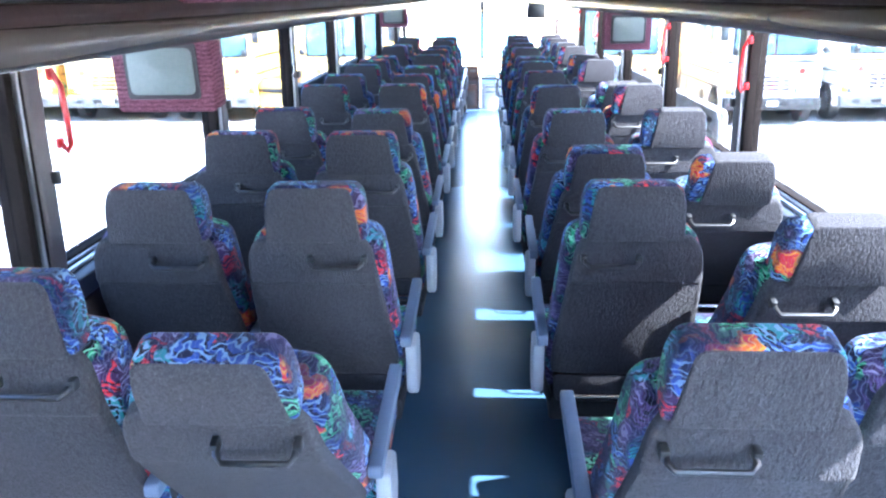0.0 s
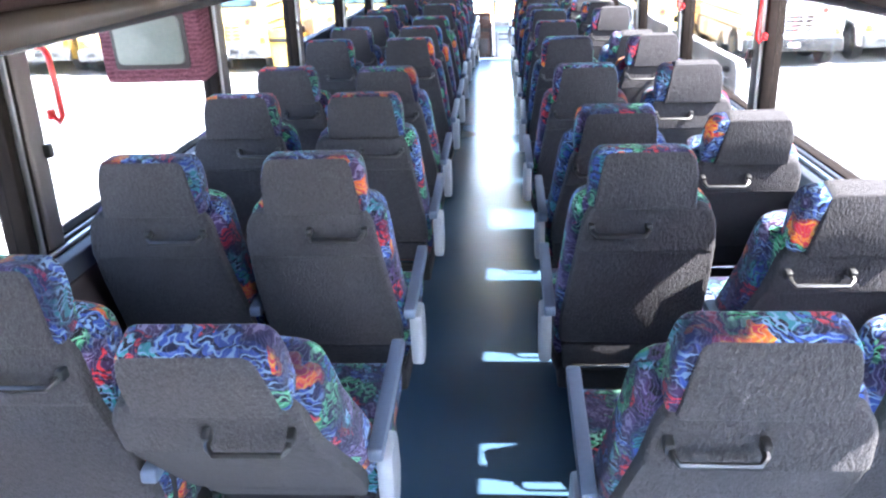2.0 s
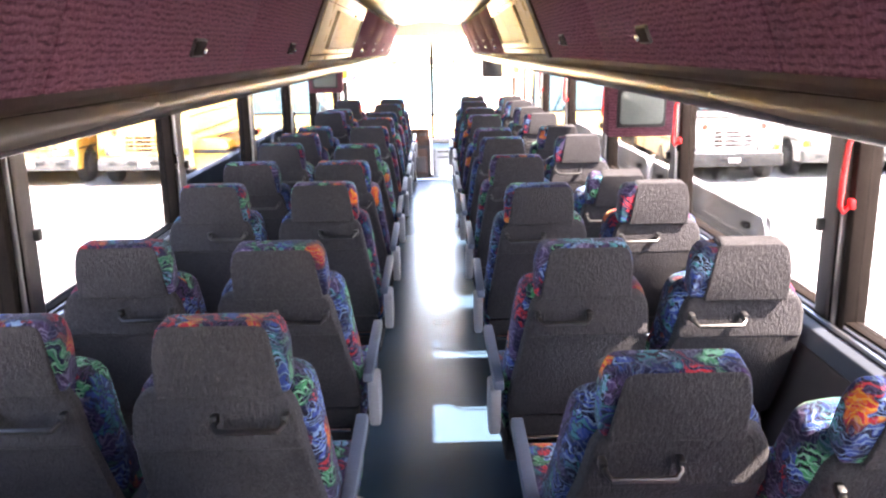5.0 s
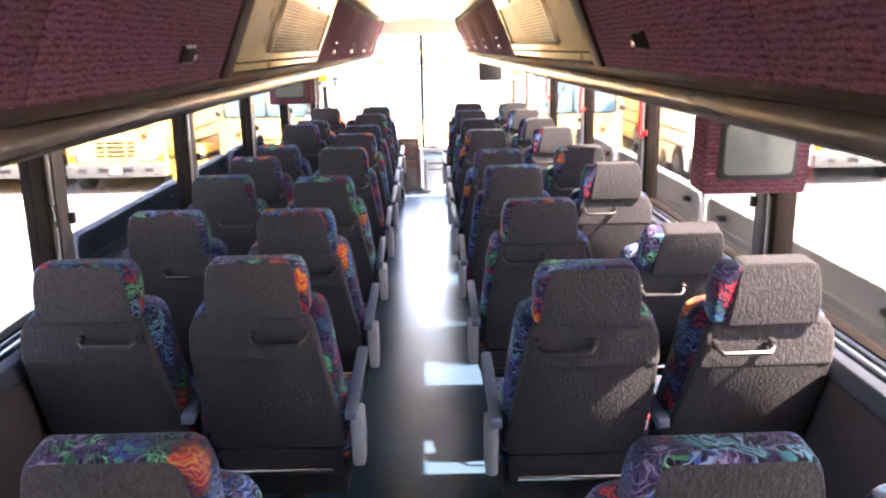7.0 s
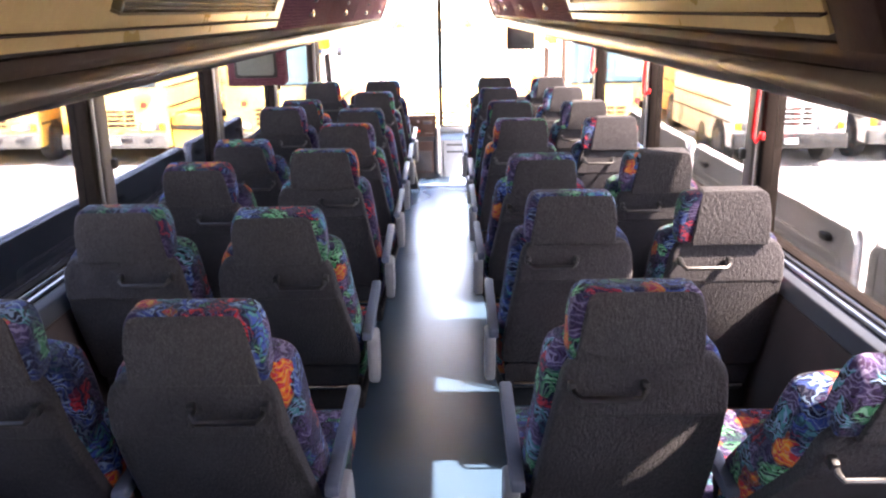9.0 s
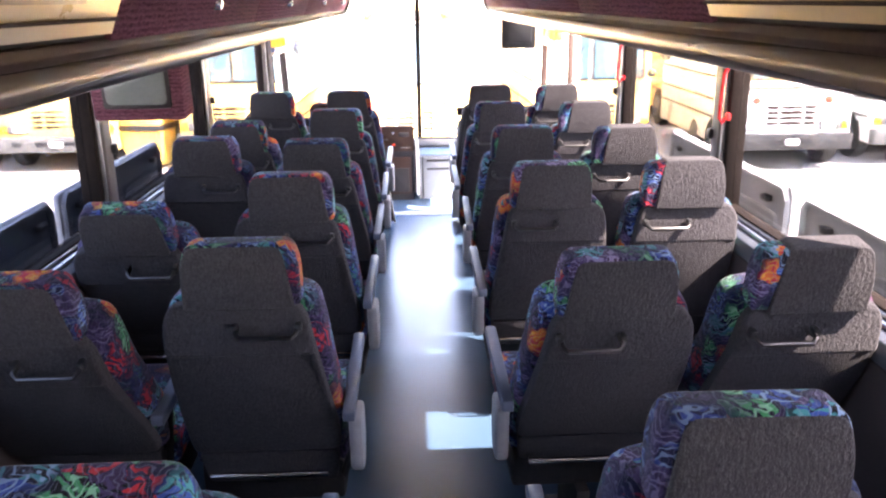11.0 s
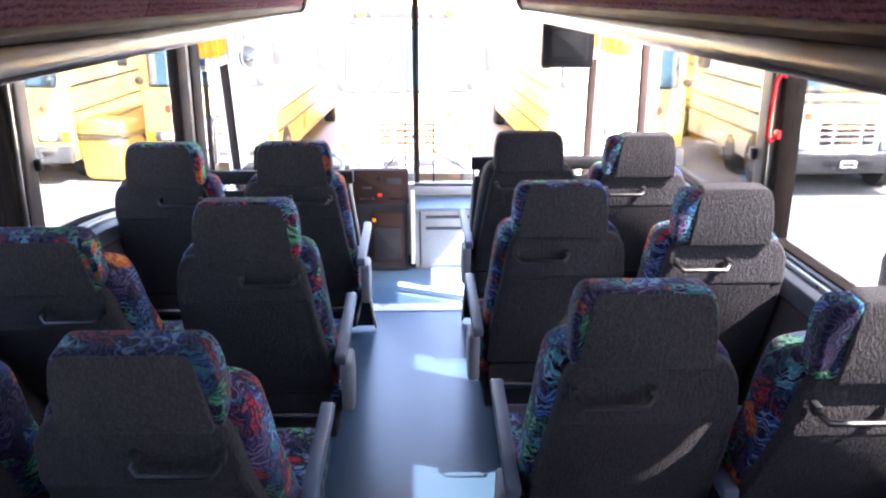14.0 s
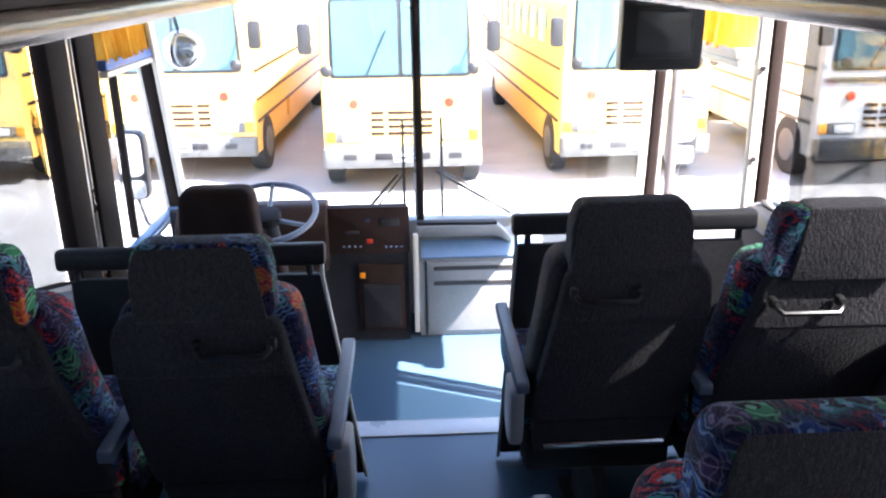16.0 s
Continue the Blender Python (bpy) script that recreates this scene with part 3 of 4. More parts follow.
# ---- hanging televisions ----
def television(x0, x1, y, z0, z1, depth, cover, label, group="", tilt=5, glass=SCREEN):
    t = thing("television", label, "television", group, pose((x0 + x1) / 2, y, z1, tilt, 0, 0))
    w, h = (x1 - x0) / 2, z1 - z0
    part("housing", prism(round_outline([(-w, -h), (w, -h), (w, 0.03), (-w, 0.03)], 0.012), "y", 0.0, depth, 0.008), cover, t)
    part("bezel", prism(round_outline([(-w * 0.74, -h * 0.82), (w * 0.74, -h * 0.82), (w * 0.74, -h * 0.08), (-w * 0.74, -h * 0.08)], 0.012), "y", -0.006, 0.02, 0.004), BLACK, t, "black screen surround")
    part("screen", prism(round_outline([(-w * 0.66, -h * 0.76), (w * 0.66, -h * 0.76), (w * 0.66, -h * 0.14), (-w * 0.66, -h * 0.14)], 0.02), "y", -0.012, 0.01, 0.005), glass, t, "dull grey-green picture tube" if glass is SCREEN else "dark grey screen")
    part("bracket", box(-0.06, 0.06, depth * 0.3, depth * 0.7, 0.0, 0.10, 0.004), BLACK, t, "black hanging bracket")
    return t


television(-0.905, -0.645, 2.17, 1.28, 1.475, 0.10, RACK_CARPET, "small tube television in a burgundy carpeted housing under the rack", "hanging televisions")
television(0.705, 0.955, 4.63, 1.272, 1.475, 0.10, RACK_CARPET, "small tube television in a burgundy carpeted housing under the rack", "hanging televisions")
television(-0.915, -0.655, 7.94, 1.295, 1.49, 0.10, RACK_CARPET, "small tube television in a burgundy carpeted housing under the rack", "hanging televisions")
television(0.648, 0.905, 11.84, 1.262, 1.475, 0.06, BLACK, "small black television hung at the front of the coach", "hanging televisions", 2, DARK_SCREEN)


# ---- coach seats ----
def coach_seat(kind, recline=0.0, plain=False):
    """A seat facing +y; rear of the back at y = 0. kind: La, Lw, Ra or Rw (side of the coach; aisle or window)."""
    aisle = 1 if kind[0] == "L" else -1            # local direction of the aisle
    words = "plain grey tweed coach seat" if plain else "grey tweed and multicoloured moquette coach seat"
    cover = TWEED if plain else MOQUETTE
    if recline > 4:
        words = "reclined " + words
    t = thing("coach_seat", words + (" beside the aisle" if kind[1] == "a" else " beside the window"), "coach seat", "coach seats")
    lean = Matrix.Translation((0, 0.08, 0.42)) @ pose(0, 0, 0, recline, 0, 0) @ Matrix.Translation((0, -0.08, -0.42))

    def p(name, bm, m, label="", parent=t):
        if parent is t:
            bm.transform(lean)
        return part(name, bm, m, parent, label)
    def across(points):
        """Outline points given towards the aisle, laid out for this side."""
        return [(aisle * q[0], *q[1:]) for q in points][::aisle]
    o = round_outline(across([(-0.192, 0.455, 0.03), (0.205, 0.455, 0.03), (0.203, 0.55, 0.06), (0.168, 0.80, 0.06), (0.162, 0.84, 0.02), (-0.198, 0.84, 0.02), (-0.202, 0.65, 0.1)]), 0.03)
    shell = prism(o, "y", 0.002, 0.07, 0.012)
    for v in shell.verts:                        # the lower back slopes in towards the seat pan
        v.co.y += 0.36 * max(0.0, 0.80 - v.co.z)
    p("back_shell", shell, TWEED, "grey tweed lower back")
    flap = prism(round_outline(across([(-0.17, 0.335), (0.185, 0.335), (0.196, 0.452), (-0.183, 0.452)]), 0.02), "y", 0.008, 0.05, 0.008)
    for v in flap.verts:
        v.co.y += 0.36 * max(0.0, 0.80 - v.co.z)
    p("lower_flap", flap, TWEED, "grey tweed flap below the seam")
    o = round_outline(across([(-0.198, 0.79, 0.02), (0.170, 0.79, 0.02), (0.150, 0.895, 0.035), (0.128, 0.926, 0.025), (-0.172, 0.926, 0.03), (-0.197, 0.885, 0.035)]), 0.03)
    pad = prism(o, "y", -0.002, 0.07, 0.016, 3)
    for v in pad.verts:
        v.co.y += 0.08 * (v.co.z - 0.79)
    p("shoulder_pad", pad, TWEED, "grey tweed shoulder panel")
    o = round_outline(across([(-0.195, 0.43), (0.218, 0.43), (0.217, 0.58), (0.192, 0.84, 0.06), (0.172, 0.938, 0.04), (0.10, 0.955), (-0.10, 0.955), (-0.184, 0.936, 0.04), (-0.206, 0.86, 0.05), (-0.208, 0.62)]), 0.05)
    rest = prism(o, "y", 0.035, 0.165, 0.036, 4)
    for v in rest.verts:
        v.co.y += 0.33 * max(0.0, 0.80 - v.co.z)
    p("backrest", rest, cover, "backrest cushion with side bolsters" if plain else "patterned backrest cushion with side bolsters")
    o = round_outline([(-0.142, 0.922, 0.015), (0.142, 0.922, 0.015), (0.139, 1.03, 0.05), (0.122, 1.078, 0.04), (-0.122, 1.078, 0.04), (-0.139, 1.03, 0.05)], 0.05, 6)
    h = p("headrest", prism(o, "y", 0.0, 0.072, 0.026, 4), cover, "winged headrest" if plain else "patterned winged headrest")
    edge, top = (0.128, 1.068) if plain else (0.088, 1.086) if kind == "Rw" else (0.113, 1.072)
    o = round_outline(across([(-0.137, 0.918, 0.008), (edge + 0.014, 0.918, 0.008), (edge, 1.00, 0.03), (edge - 0.012, top, 0.022), (-0.122, top, 0.024), (-0.137, 1.02, 0.03)]), 0.03, 4)
    b = prism(o, "y", -0.010, 0.060 if kind == "Rw" else 0.035, 0.012, 4)
    for v in b.verts:
        v.co.y += 0.10 * max(0.0, v.co.z - 0.98)
    b.transform(lean)
    part("headrest_back", b, TWEED, h, "grey tweed headrest back")
    o = round_outline([(0.22, 0.36, 0.03), (0.68, 0.375, 0.05), (0.71, 0.44, 0.04), (0.665, 0.485, 0.04), (0.22, 0.455, 0.02)], 0.03)
    part("cushion", prism(o, "x", -0.215, 0.215, 0.03, 3), MOQUETTE, t, "patterned seat cushion")
    b = box(-0.20, 0.20, 0.21, 0.64, 0.25, 0.375, 0.012)
    part("seat_pan", b, DASH_DARK, t, "dark seat pan")
    b = box(-0.02, 0.02, 0.16, 0.44, 0.03, 0.26, 0.008)
    box(-0.05, 0.05, 0.10, 0.50, 0.0, 0.03, 0.006, bm=b)
    part("leg", b, DASH_DARK, t, "dark steel leg")
    # grab handle, set towards the aisle
    c = aisle * 0.058
    hp = p("grab_handle", tube([(c - 0.072, -0.010, 0.870), (c - 0.072, -0.034, 0.866), (c - 0.061, -0.044, 0.857), (c + 0.061, -0.044, 0.857), (c + 0.072, -0.034, 0.866), (c + 0.072, -0.010, 0.870)], 0.0065, 8), HANDLE_METAL, "dull metal grab handle")
    for e in (-1, 1):
        b = box(c + e * 0.075 - 0.008, c + e * 0.075 + 0.008, -0.026, 0.0, 0.859, 0.882, 0.004)
        b.transform(lean)
        part("bracket", b, BLACK, hp, "black bracket")
    part("kick_bar", tube([(-0.16, 0.19, 0.385), (-0.16, 0.16, 0.365), (0.16, 0.16, 0.365), (0.16, 0.19, 0.385)], 0.009, 8), CHROME, t, "thin metal bar under the back")
    # armrest on the aisle side of each seat
    a0 = aisle * 0.235
    o = round_outline([(0.05, 0.578, 0.01), (0.05, 0.61, 0.012), (0.50, 0.642, 0.012), (0.53, 0.618, 0.01), (0.50, 0.60, 0.01)], 0.01)
    if kind[1] == "a":
        part("armrest", prism(o, "x", a0 - 0.016, a0 + 0.016, 0.006), BLUE_GREY, t, "blue-grey aisle armrest")
        x = a0 + aisle * 0.012
        o = round_outline([(0.07, 0.575, 0.02), (0.18, 0.582, 0.02), (0.21, 0.47, 0.05), (0.17, 0.40, 0.04), (0.09, 0.40, 0.04)], 0.04)
        part("armrest_panel", prism(o, "x", x - 0.016, x + 0.020, 0.010), PALE_PLASTIC, t, "pale grey rounded armrest side panel")
        b = tube([(a0, 0.15, 0.45), (aisle * 0.19, 0.24, 0.30)], 0.012, 8)
        part("armrest_stay", b, DASH_DARK, t, "dark armrest stay")
    else:
        a1 = aisle * 0.225
        part("armrest", prism(o, "x", a1 - 0.017, a1 + 0.017, 0.007), BLUE_GREY, t, "narrow middle armrest")
        b = tube([(a1, 0.16, 0.60), (aisle * 0.19, 0.20, 0.30)], 0.011, 8)
        part("armrest_stay", b, DASH_DARK, t, "dark armrest stay")
    return t


# for each row, rear to front: where the seat stands along the coach, and how far the back is let down (degrees)
SEATS = {
    "Ra": [(1.376, 13), (2.222, 0), (3.06, 14), (3.83, 6), (4.80, 3), (5.67, 0), (6.57, 1), (7.454, 11), (8.325, 0), (9.215, 2), (10.08, 0), (11.02, 0)],
    "Rw": [(1.44, 8), (2.14, 17), (3.01, 19), (3.815, 8), (4.78, 4), (5.64, 22), (6.54, 1), (7.45, 10), (8.31, 1), (9.19, 6), (10.03, 3), (10.98, 4)],
    "La": [(1.52, 23), (2.208, 0), (3.106, 0), (3.914, 8), (4.888, 0), (5.665, 6), (6.562, 11), (7.422, 0), (8.23, 1), (9.10, 10), (9.885, 0), (10.80, 0)],
    "Lw": [(1.44, 0), (2.227, 2), (3.13, 0), (3.895, 4), (4.888, 0), (5.646, 4), (6.49, 4), (7.424, 14), (8.239, 20), (9.12, 6), (9.886, 16), (10.781, 0)],
}
SEAT_X = {"La": -0.410, "Lw": -0.880, "Ra": 0.465, "Rw": 0.922}
turn = random.Random(4)
masters = {}
for kind, rows_of in SEATS.items():
    for row, (y, tilt) in enumerate(rows_of):
        off = {"Lw": 0.03 if row < 2 else -0.02 if row > 6 else 0.0, "Rw": -0.015 if row < 4 else 0.0, "La": 0.005 if row < 3 else -0.01, "Ra": 0.01 if row == 9 else 0.026 if row in (0, 2, 11) else 0.0}.get(kind, 0.0)
        m = pose(SEAT_X[kind] + off + turn.uniform(-0.003, 0.003), y, 0, 0, 0, turn.uniform(-1.0, 1.0))
        key = (kind, tilt, kind == "Ra" and row == 11)
        if key in masters:
            copy_thing(masters[key], m)
        else:
            masters[key] = coach_seat(*key)
            masters[key].matrix_basis = m


# ---- front of the coach ----
def barrier(x0, x1, y, top, label, inner):
    """Padded rail over a gap and a panel; the edge at the gangway (inner: -1 or 1) leans out towards the floor."""
    t = thing("barrier", label, "barrier", "front barriers", pose(0, y, 0))
    part("top_rail", prism(round_outline([(y_, z_) for y_, z_ in ((-0.03, top - 0.065), (0.03, top - 0.065), (0.03, top), (-0.03, top))], 0.025), "x", x0, x1, 0.01), DASH_DARK, t, "padded dark top rail")
    a, b = (x0 + 0.03, x1 - 0.012) if inner > 0 else (x0 + 0.012, x1 - 0.03)
    c, d = (a, b + 0.10) if inner > 0 else (a - 0.05, b)
    part("panel", prism(round_outline([(c, 0.02), (d, 0.02), (b, top - 0.095), (a, top - 0.095)], 0.02), "y", -0.012, 0.012, 0.006), DASH_DARK, t, "dark laminate panel")
    e, f = (b, d) if inner > 0 else (a, c)
    part("edge_trim", tube([(f, -0.014, 0.01), (e, -0.014, top - 0.10), (e, -0.010, top - 0.04)], 0.006, 8), CREAM if inner > 0 else STEP_GREY, t, "pale edge strip" if inner > 0 else "grey edge strip")
    for x in (x0 + 0.05, x1 - 0.05):
        part("post", tube([(x, 0.0, 0.002), (x, 0.0, top - 0.05)], 0.011, 8), DASH_DARK, t, "dark steel post")
    return t


barrier(-1.05, -0.265, 11.600, 0.812, "dark padded barrier behind the driver's seat", 1)
barrier(0.30, 1.06, 11.690, 0.857, "dark padded barrier in front of the first seats", -1)


def driver_seat():
    t = thing("driver_seat", "dark brown cloth driver's seat with a square headrest", "seat", at=pose(-0.705, 12.170, -0.14))
    part("headrest", prism(round_outline([(-0.145, 0.78), (0.145, 0.78), (0.13, 0.985, 0.05), (-0.13, 0.985, 0.05)], 0.03), "y", -0.05, 0.06, 0.025, 3), DRIVER_CLOTH, t)
    part("backrest", prism(round_outline([(-0.22, 0.40), (0.22, 0.40), (0.23, 0.68), (0.16, 0.80), (-0.16, 0.80), (-0.23, 0.68)], 0.05), "y", -0.05, 0.06, 0.025, 3), DRIVER_CLOTH, t)
    part("cushion", box(-0.23, 0.23, 0.0, 0.40, 0.32, 0.42, 0.03), DRIVER_CLOTH, t)
    part("pedestal", box(-0.14, 0.14, 0.05, 0.32, 0.0, 0.32, 0.02), BLACK, t, "black pedestal")
    return t


driver_seat()


def dashboard():
    t = thing("dashboard", "brown instrument console with switches beside the driver", "dashboard", at=pose(0, 12.940, -0.14))
    b = prism(round_outline([(0.0, 0.0), (0.24, 0.0), (0.24, 0.56), (0.03, 0.685), (0.0, 0.675), (0.0, 0.46)], 0.012), "x", -1.12, -0.035)
    part("body", b, DASH_DARK, t)
    panel = part("instrument_panel", prism(round_outline([(-0.42, 0.455), (-0.024, 0.455), (-0.024, 0.678), (-0.42, 0.678)], 0.01), "y", -0.012, 0.004, 0.003), BROWN, t, "brown laminate switch panel")
    for k in range(4):
        part("knob", disc((-0.33 + 0.026 * k, -0.018, 0.495), "y", 0.006, 0.014, 10), CHROME, panel)
        part("knob", disc((-0.135 + 0.024 * k, -0.018, 0.49), "y", 0.006, 0.014, 10), CHROME, panel)
    part("radio", box(-0.16, -0.07, -0.02, 0.0, 0.588, 0.625, 0.004), BLACK, panel, "black radio")
    part("dial", disc((-0.215, -0.016, 0.622), "y", 0.012, 0.012, 14), CHROME, panel)
    part("rocker", box(-0.225, -0.195, -0.02, 0.0, 0.505, 0.525, 0.004), LAMP_RED, panel, "red rocker switch")
    part("rocker", box(-0.32, -0.26, -0.018, 0.0, 0.553, 0.568, 0.003), BLACK, panel, "black rocker switches")
    low = part("lower_panel", prism(round_outline([(-0.27, 0.06), (-0.055, 0.06), (-0.055, 0.40), (-0.27, 0.40)], 0.012), "y", -0.014, 0.004, 0.004), BROWN, t, "dark brown lower panel")
    part("hatch", prism(round_outline([(-0.25, 0.08), (-0.075, 0.08), (-0.075, 0.30), (-0.25, 0.30)], 0.008), "y", -0.022, 0.0, 0.004), DASH_DARK, low, "dark cover plate")
    part("button_plate", box(-0.262, -0.238, -0.026, 0.0, 0.335, 0.36, 0.003), LAMP_AMBER, low, "small yellow switch plate")
    part("left_cowl", prism(round_outline([(-0.10, 0.40), (0.1, 0.40), (0.1, 0.70), (-0.02, 0.70), (-0.10, 0.62)], 0.03), "x", -1.08, -0.40, 0.01), BROWN, t, "brown instrument cowl")
    part("trim_rail", box(-0.010, 0.014, -0.03, 0.0, 0.05, 0.545, 0.004), CREAM, t, "pale upright trim rail")
    return t


dashboard()


def stepwell_unit():
    t = thing("stepwell_cover", "grey enamelled front unit with two slots above the step well", "cabinet", at=pose(0, 12.970, -0.14))
    part("body", prism(round_outline([(0.0, 0.0), (0.22, 0.0), (0.22, 0.49), (0.14, 0.49), (0.10, 0.455), (0.0, 0.40)], 0.015), "x", 0.018, 0.62), STEP_GREY, t)
    part("face", prism(round_outline([(0.055, 0.03), (0.60, 0.03), (0.60, 0.39), (0.055, 0.39)], 0.01), "y", -0.01, 0.004, 0.003), STEP_GREY, t, "grey front plate")
    part("seam", box(0.044, 0.052, -0.004, 0.002, 0.01, 0.395), DASH_DARK, t, "dark joint beside the plate")
    for z in (0.272, 0.348):
        part("slot", prism(round_outline([(0.085, z), (0.56, z), (0.56, z + 0.020), (0.085, z + 0.020)], 0.008), "y", -0.014, 0.0), BLACK, t, "dark slot")
    part("tray", prism(round_outline([(-0.004, 0.406), (0.13, 0.466), (0.13, 0.472), (-0.004, 0.414)], 0.002), "x", 0.03, 0.58), TRAY_BLUE, t, "sloping blue tray")
    part("top_rail", prism(round_outline([(0.012, 0.485), (0.40, 0.485), (0.46, 0.445), (0.475, 0.465), (0.41, 0.535), (0.012, 0.540)], 0.02), "y", 0.08, 0.16, 0.012), STEP_GREY, t, "rounded blue-grey ledge")
    part("ledge_lip", prism(round_outline([(0.012, 0.540), (0.40, 0.536), (0.40, 0.550), (0.012, 0.554)], 0.003), "y", 0.10, 0.155, 0.003), DASH_DARK, t, "dark lip along the ledge")
    return t


stepwell_unit()


def steering_wheel():
    t = thing("steering_wheel", "large dark blue-grey steering wheel", "steering wheel", at=pose(-0.62, 12.640, 0.612, 21, 0, 0))
    part("rim", tube([(0.205 * math.cos(a), 0.205 * math.sin(a), 0) for a in [k * 2 * math.pi / 36 for k in range(36)]], 0.0125, 8, closed=True), BLUE_GREY, t)
    part("hub", disc((0, 0, -0.03), "z", 0.055, 0.05, 20, 0.01), DASH_DARK, t)
    for k in range(3):
        a = math.pi / 2 + k * 2 * math.pi / 3
        part("spoke", tube([(0.04 * math.cos(a), 0.04 * math.sin(a), -0.03), (0.2 * math.cos(a), 0.2 * math.sin(a), 0)], 0.01, 6), BLUE_GREY, t)
    part("column", tube([(0, 0, -0.05), (0, 0.10, -0.40)], 0.035, 10), BLACK, t, "black steering column")
    return t


steering_wheel()

# windscreen, leaning back: two panes, centre post, corner posts, sill and header
def raked(bm, lean=0.17):
    for v in bm.verts:
        v.co.y += lean * (0.55 - v.co.z)
    return bm


WS = FRONT
for n, (a, b) in enumerate(((-1.16, 0.012), (0.048, 1.16))):
    w = setting("windscreen_%d" % (n + 1), raked(box(a, b, WS + 0.02, WS + 0.026, 0.36, 1.78), 0.24 if n < 1 else 0.10), GLASS, "clear flat half of the split windscreen", "windscreen")
    w.visible_shadow = False
bm = raked(prism(round_outline([(0.012, WS - 0.02), (0.05, WS - 0.02), (0.05, WS + 0.05), (0.012, WS + 0.05)], 0.012), "z", 0.36, 1.80))
p = setting("windscreen_post", bm, RUBBER, "dark centre post of the split windscreen", "post")
part("post_trim", raked(box(0.005, 0.014, WS - 0.024, WS - 0.012, 0.40, 1.78)), ALU, p, "thin bright trim")
for s in (-1, 1):
    lean = 0.24 if s < 0 else 0.10
    bm = raked(prism(round_outline([(s * 1.145, WS - 0.05), (s * 1.20, WS - 0.05), (s * 1.20, WS + 0.06), (s * 1.145, WS + 0.06)], 0.015), "z", 0.36, 1.80), lean)
    p = setting("corner_post_" + ("left" if s < 0 else "right"), bm, RUBBER, "black corner post beside the windscreen with pale trim", "post")
    part("trim_edge", raked(box(min(s * 1.122, s * 1.143), max(s * 1.122, s * 1.143), WS - 0.05, WS + 0.03, 0.38, 1.78, 0.004), lean), CREAM, p, "pale trim edge")
    part("outer_trim", raked(box(min(s * 1.202, s * 1.222), max(s * 1.202, s * 1.222), WS - 0.03, WS + 0.04, 0.36, 1.78, 0.004), lean), CREAM, p, "pale outer trim")
setting("windscreen_sill", box(-1.22, 1.22, WS + 0.02, WS + 0.12, -0.3, 0.37, 0.01), STEP_GREY, "grey front wall below the windscreen", "wall")
setting("wall_front", box(-1.22, 1.22, WS - 0.31, WS - 0.21, 1.78, 2.1, 0.01), CREAM, "cream header above the windscreen", "wall")

# driver's corner: double black pillar, sliding side window, low sill
p = setting("driver_pillar", box(-1.225, -1.165, 12.030, 12.205, 0.02, 1.64, 0.012), RUBBER, "black double pillar beside the driver", "pillar")
part("pillar_bar", box(-1.225, -1.16, 12.265, 12.450, 0.02, 1.64, 0.012), RUBBER, p, "second black pillar bar")
part("pillar_infill", box(-1.22, -1.18, 12.205, 12.265, 0.02, 1.64), BROWN, p, "dark infill")
for y in (12.215, 12.250):
    part("bright_strip", box(-1.179, -1.172, y - 0.004, y + 0.006, 0.5, 1.64), ALU, p, "thin bright strip")
w = setting("driver_side_panel", box(-1.27, -1.14, 12.450, WS - 0.06, -0.3, 0.20, 0.01), DASH_DARK, "dark panel under the driver's window", "wall")
w = setting("driver_window", box(-1.215, -1.209, 12.450, WS + 0.05, 0.20, 1.64), GLASS, "clear sliding side window beside the driver", "window")
part("divider", box(-1.225, -1.195, 12.700, 12.735, 0.49, 1.20, 0.006), RUBBER, w, "dark sliding window divider")
part("sill_rail", box(-1.205, -1.155, 12.450, WS + 0.03, 0.455, 0.490, 0.008), TRAY_BLUE, w, "blue sill rail")
part("sill_trim", box(-1.153, -1.140, 12.450, WS + 0.03, 0.462, 0.480, 0.004), ALU, w, "bright sill trim")
w.visible_shadow = False


def pleated_valance(x, y0, y1, z0, z1, s):
    t = thing("pleated_valance", "gold pleated curtain bunched above a side window", "curtain", "pleated curtains")
    n_, own = 60, bmesh.new()
    cols = []
    for k in range(n_ + 1):
        y = y0 + (y1 - y0) * k / n_
        dx = 0.040 * math.sin(k * 0.85 + 0.5 * math.sin(k * 0.31)) + 0.006 * math.sin(k * 5.3)
        cols.append([own.verts.new((x + dx * f, y + 0.004 * math.sin(k * 1.7 + f), z0 + (z1 - z0) * g)) for f, g in ((1.3, 0), (1.0, 0.4), (0.6, 0.8), (0.3, 1.0))])
    for a, b in zip(cols[:-1], cols[1:]):
        for i in range(3):
            own.faces.new((a[i], b[i], b[i + 1], a[i + 1]))
    bmesh.ops.solidify(own, geom=own.faces[:], thickness=0.003)
    part("cloth", own, FRINGE, t)
    part("rail", box(x - 0.045, x + 0.035, y0, y1, z0 - 0.028, z0 + 0.012, 0.006), VISOR_BLUE if s < 0 else CREAM, t, "pale rail")
    part("lower_rail", box(min(x, x - s * 0.035), max(x, x - s * 0.035), y0, y1, z0 - 0.055, z0 - 0.03, 0.006), CREAM, t, "cream lower rail")
    return t


pleated_valance(-1.17, 12.460, 13.120, 1.255, 1.63, -1)

# front entrance door on the right
p = setting("door_pillar", box(1.170, 1.214, 11.955, 11.990, -0.14, 1.64, 0.006), RUBBER, "dark pillar behind the entrance door", "pillar")
part("pillar_cover", box(1.127, 1.167, 11.957, 11.988, -0.14, 1.64, 0.006), CREAM, p, "pale pillar edge with screws")
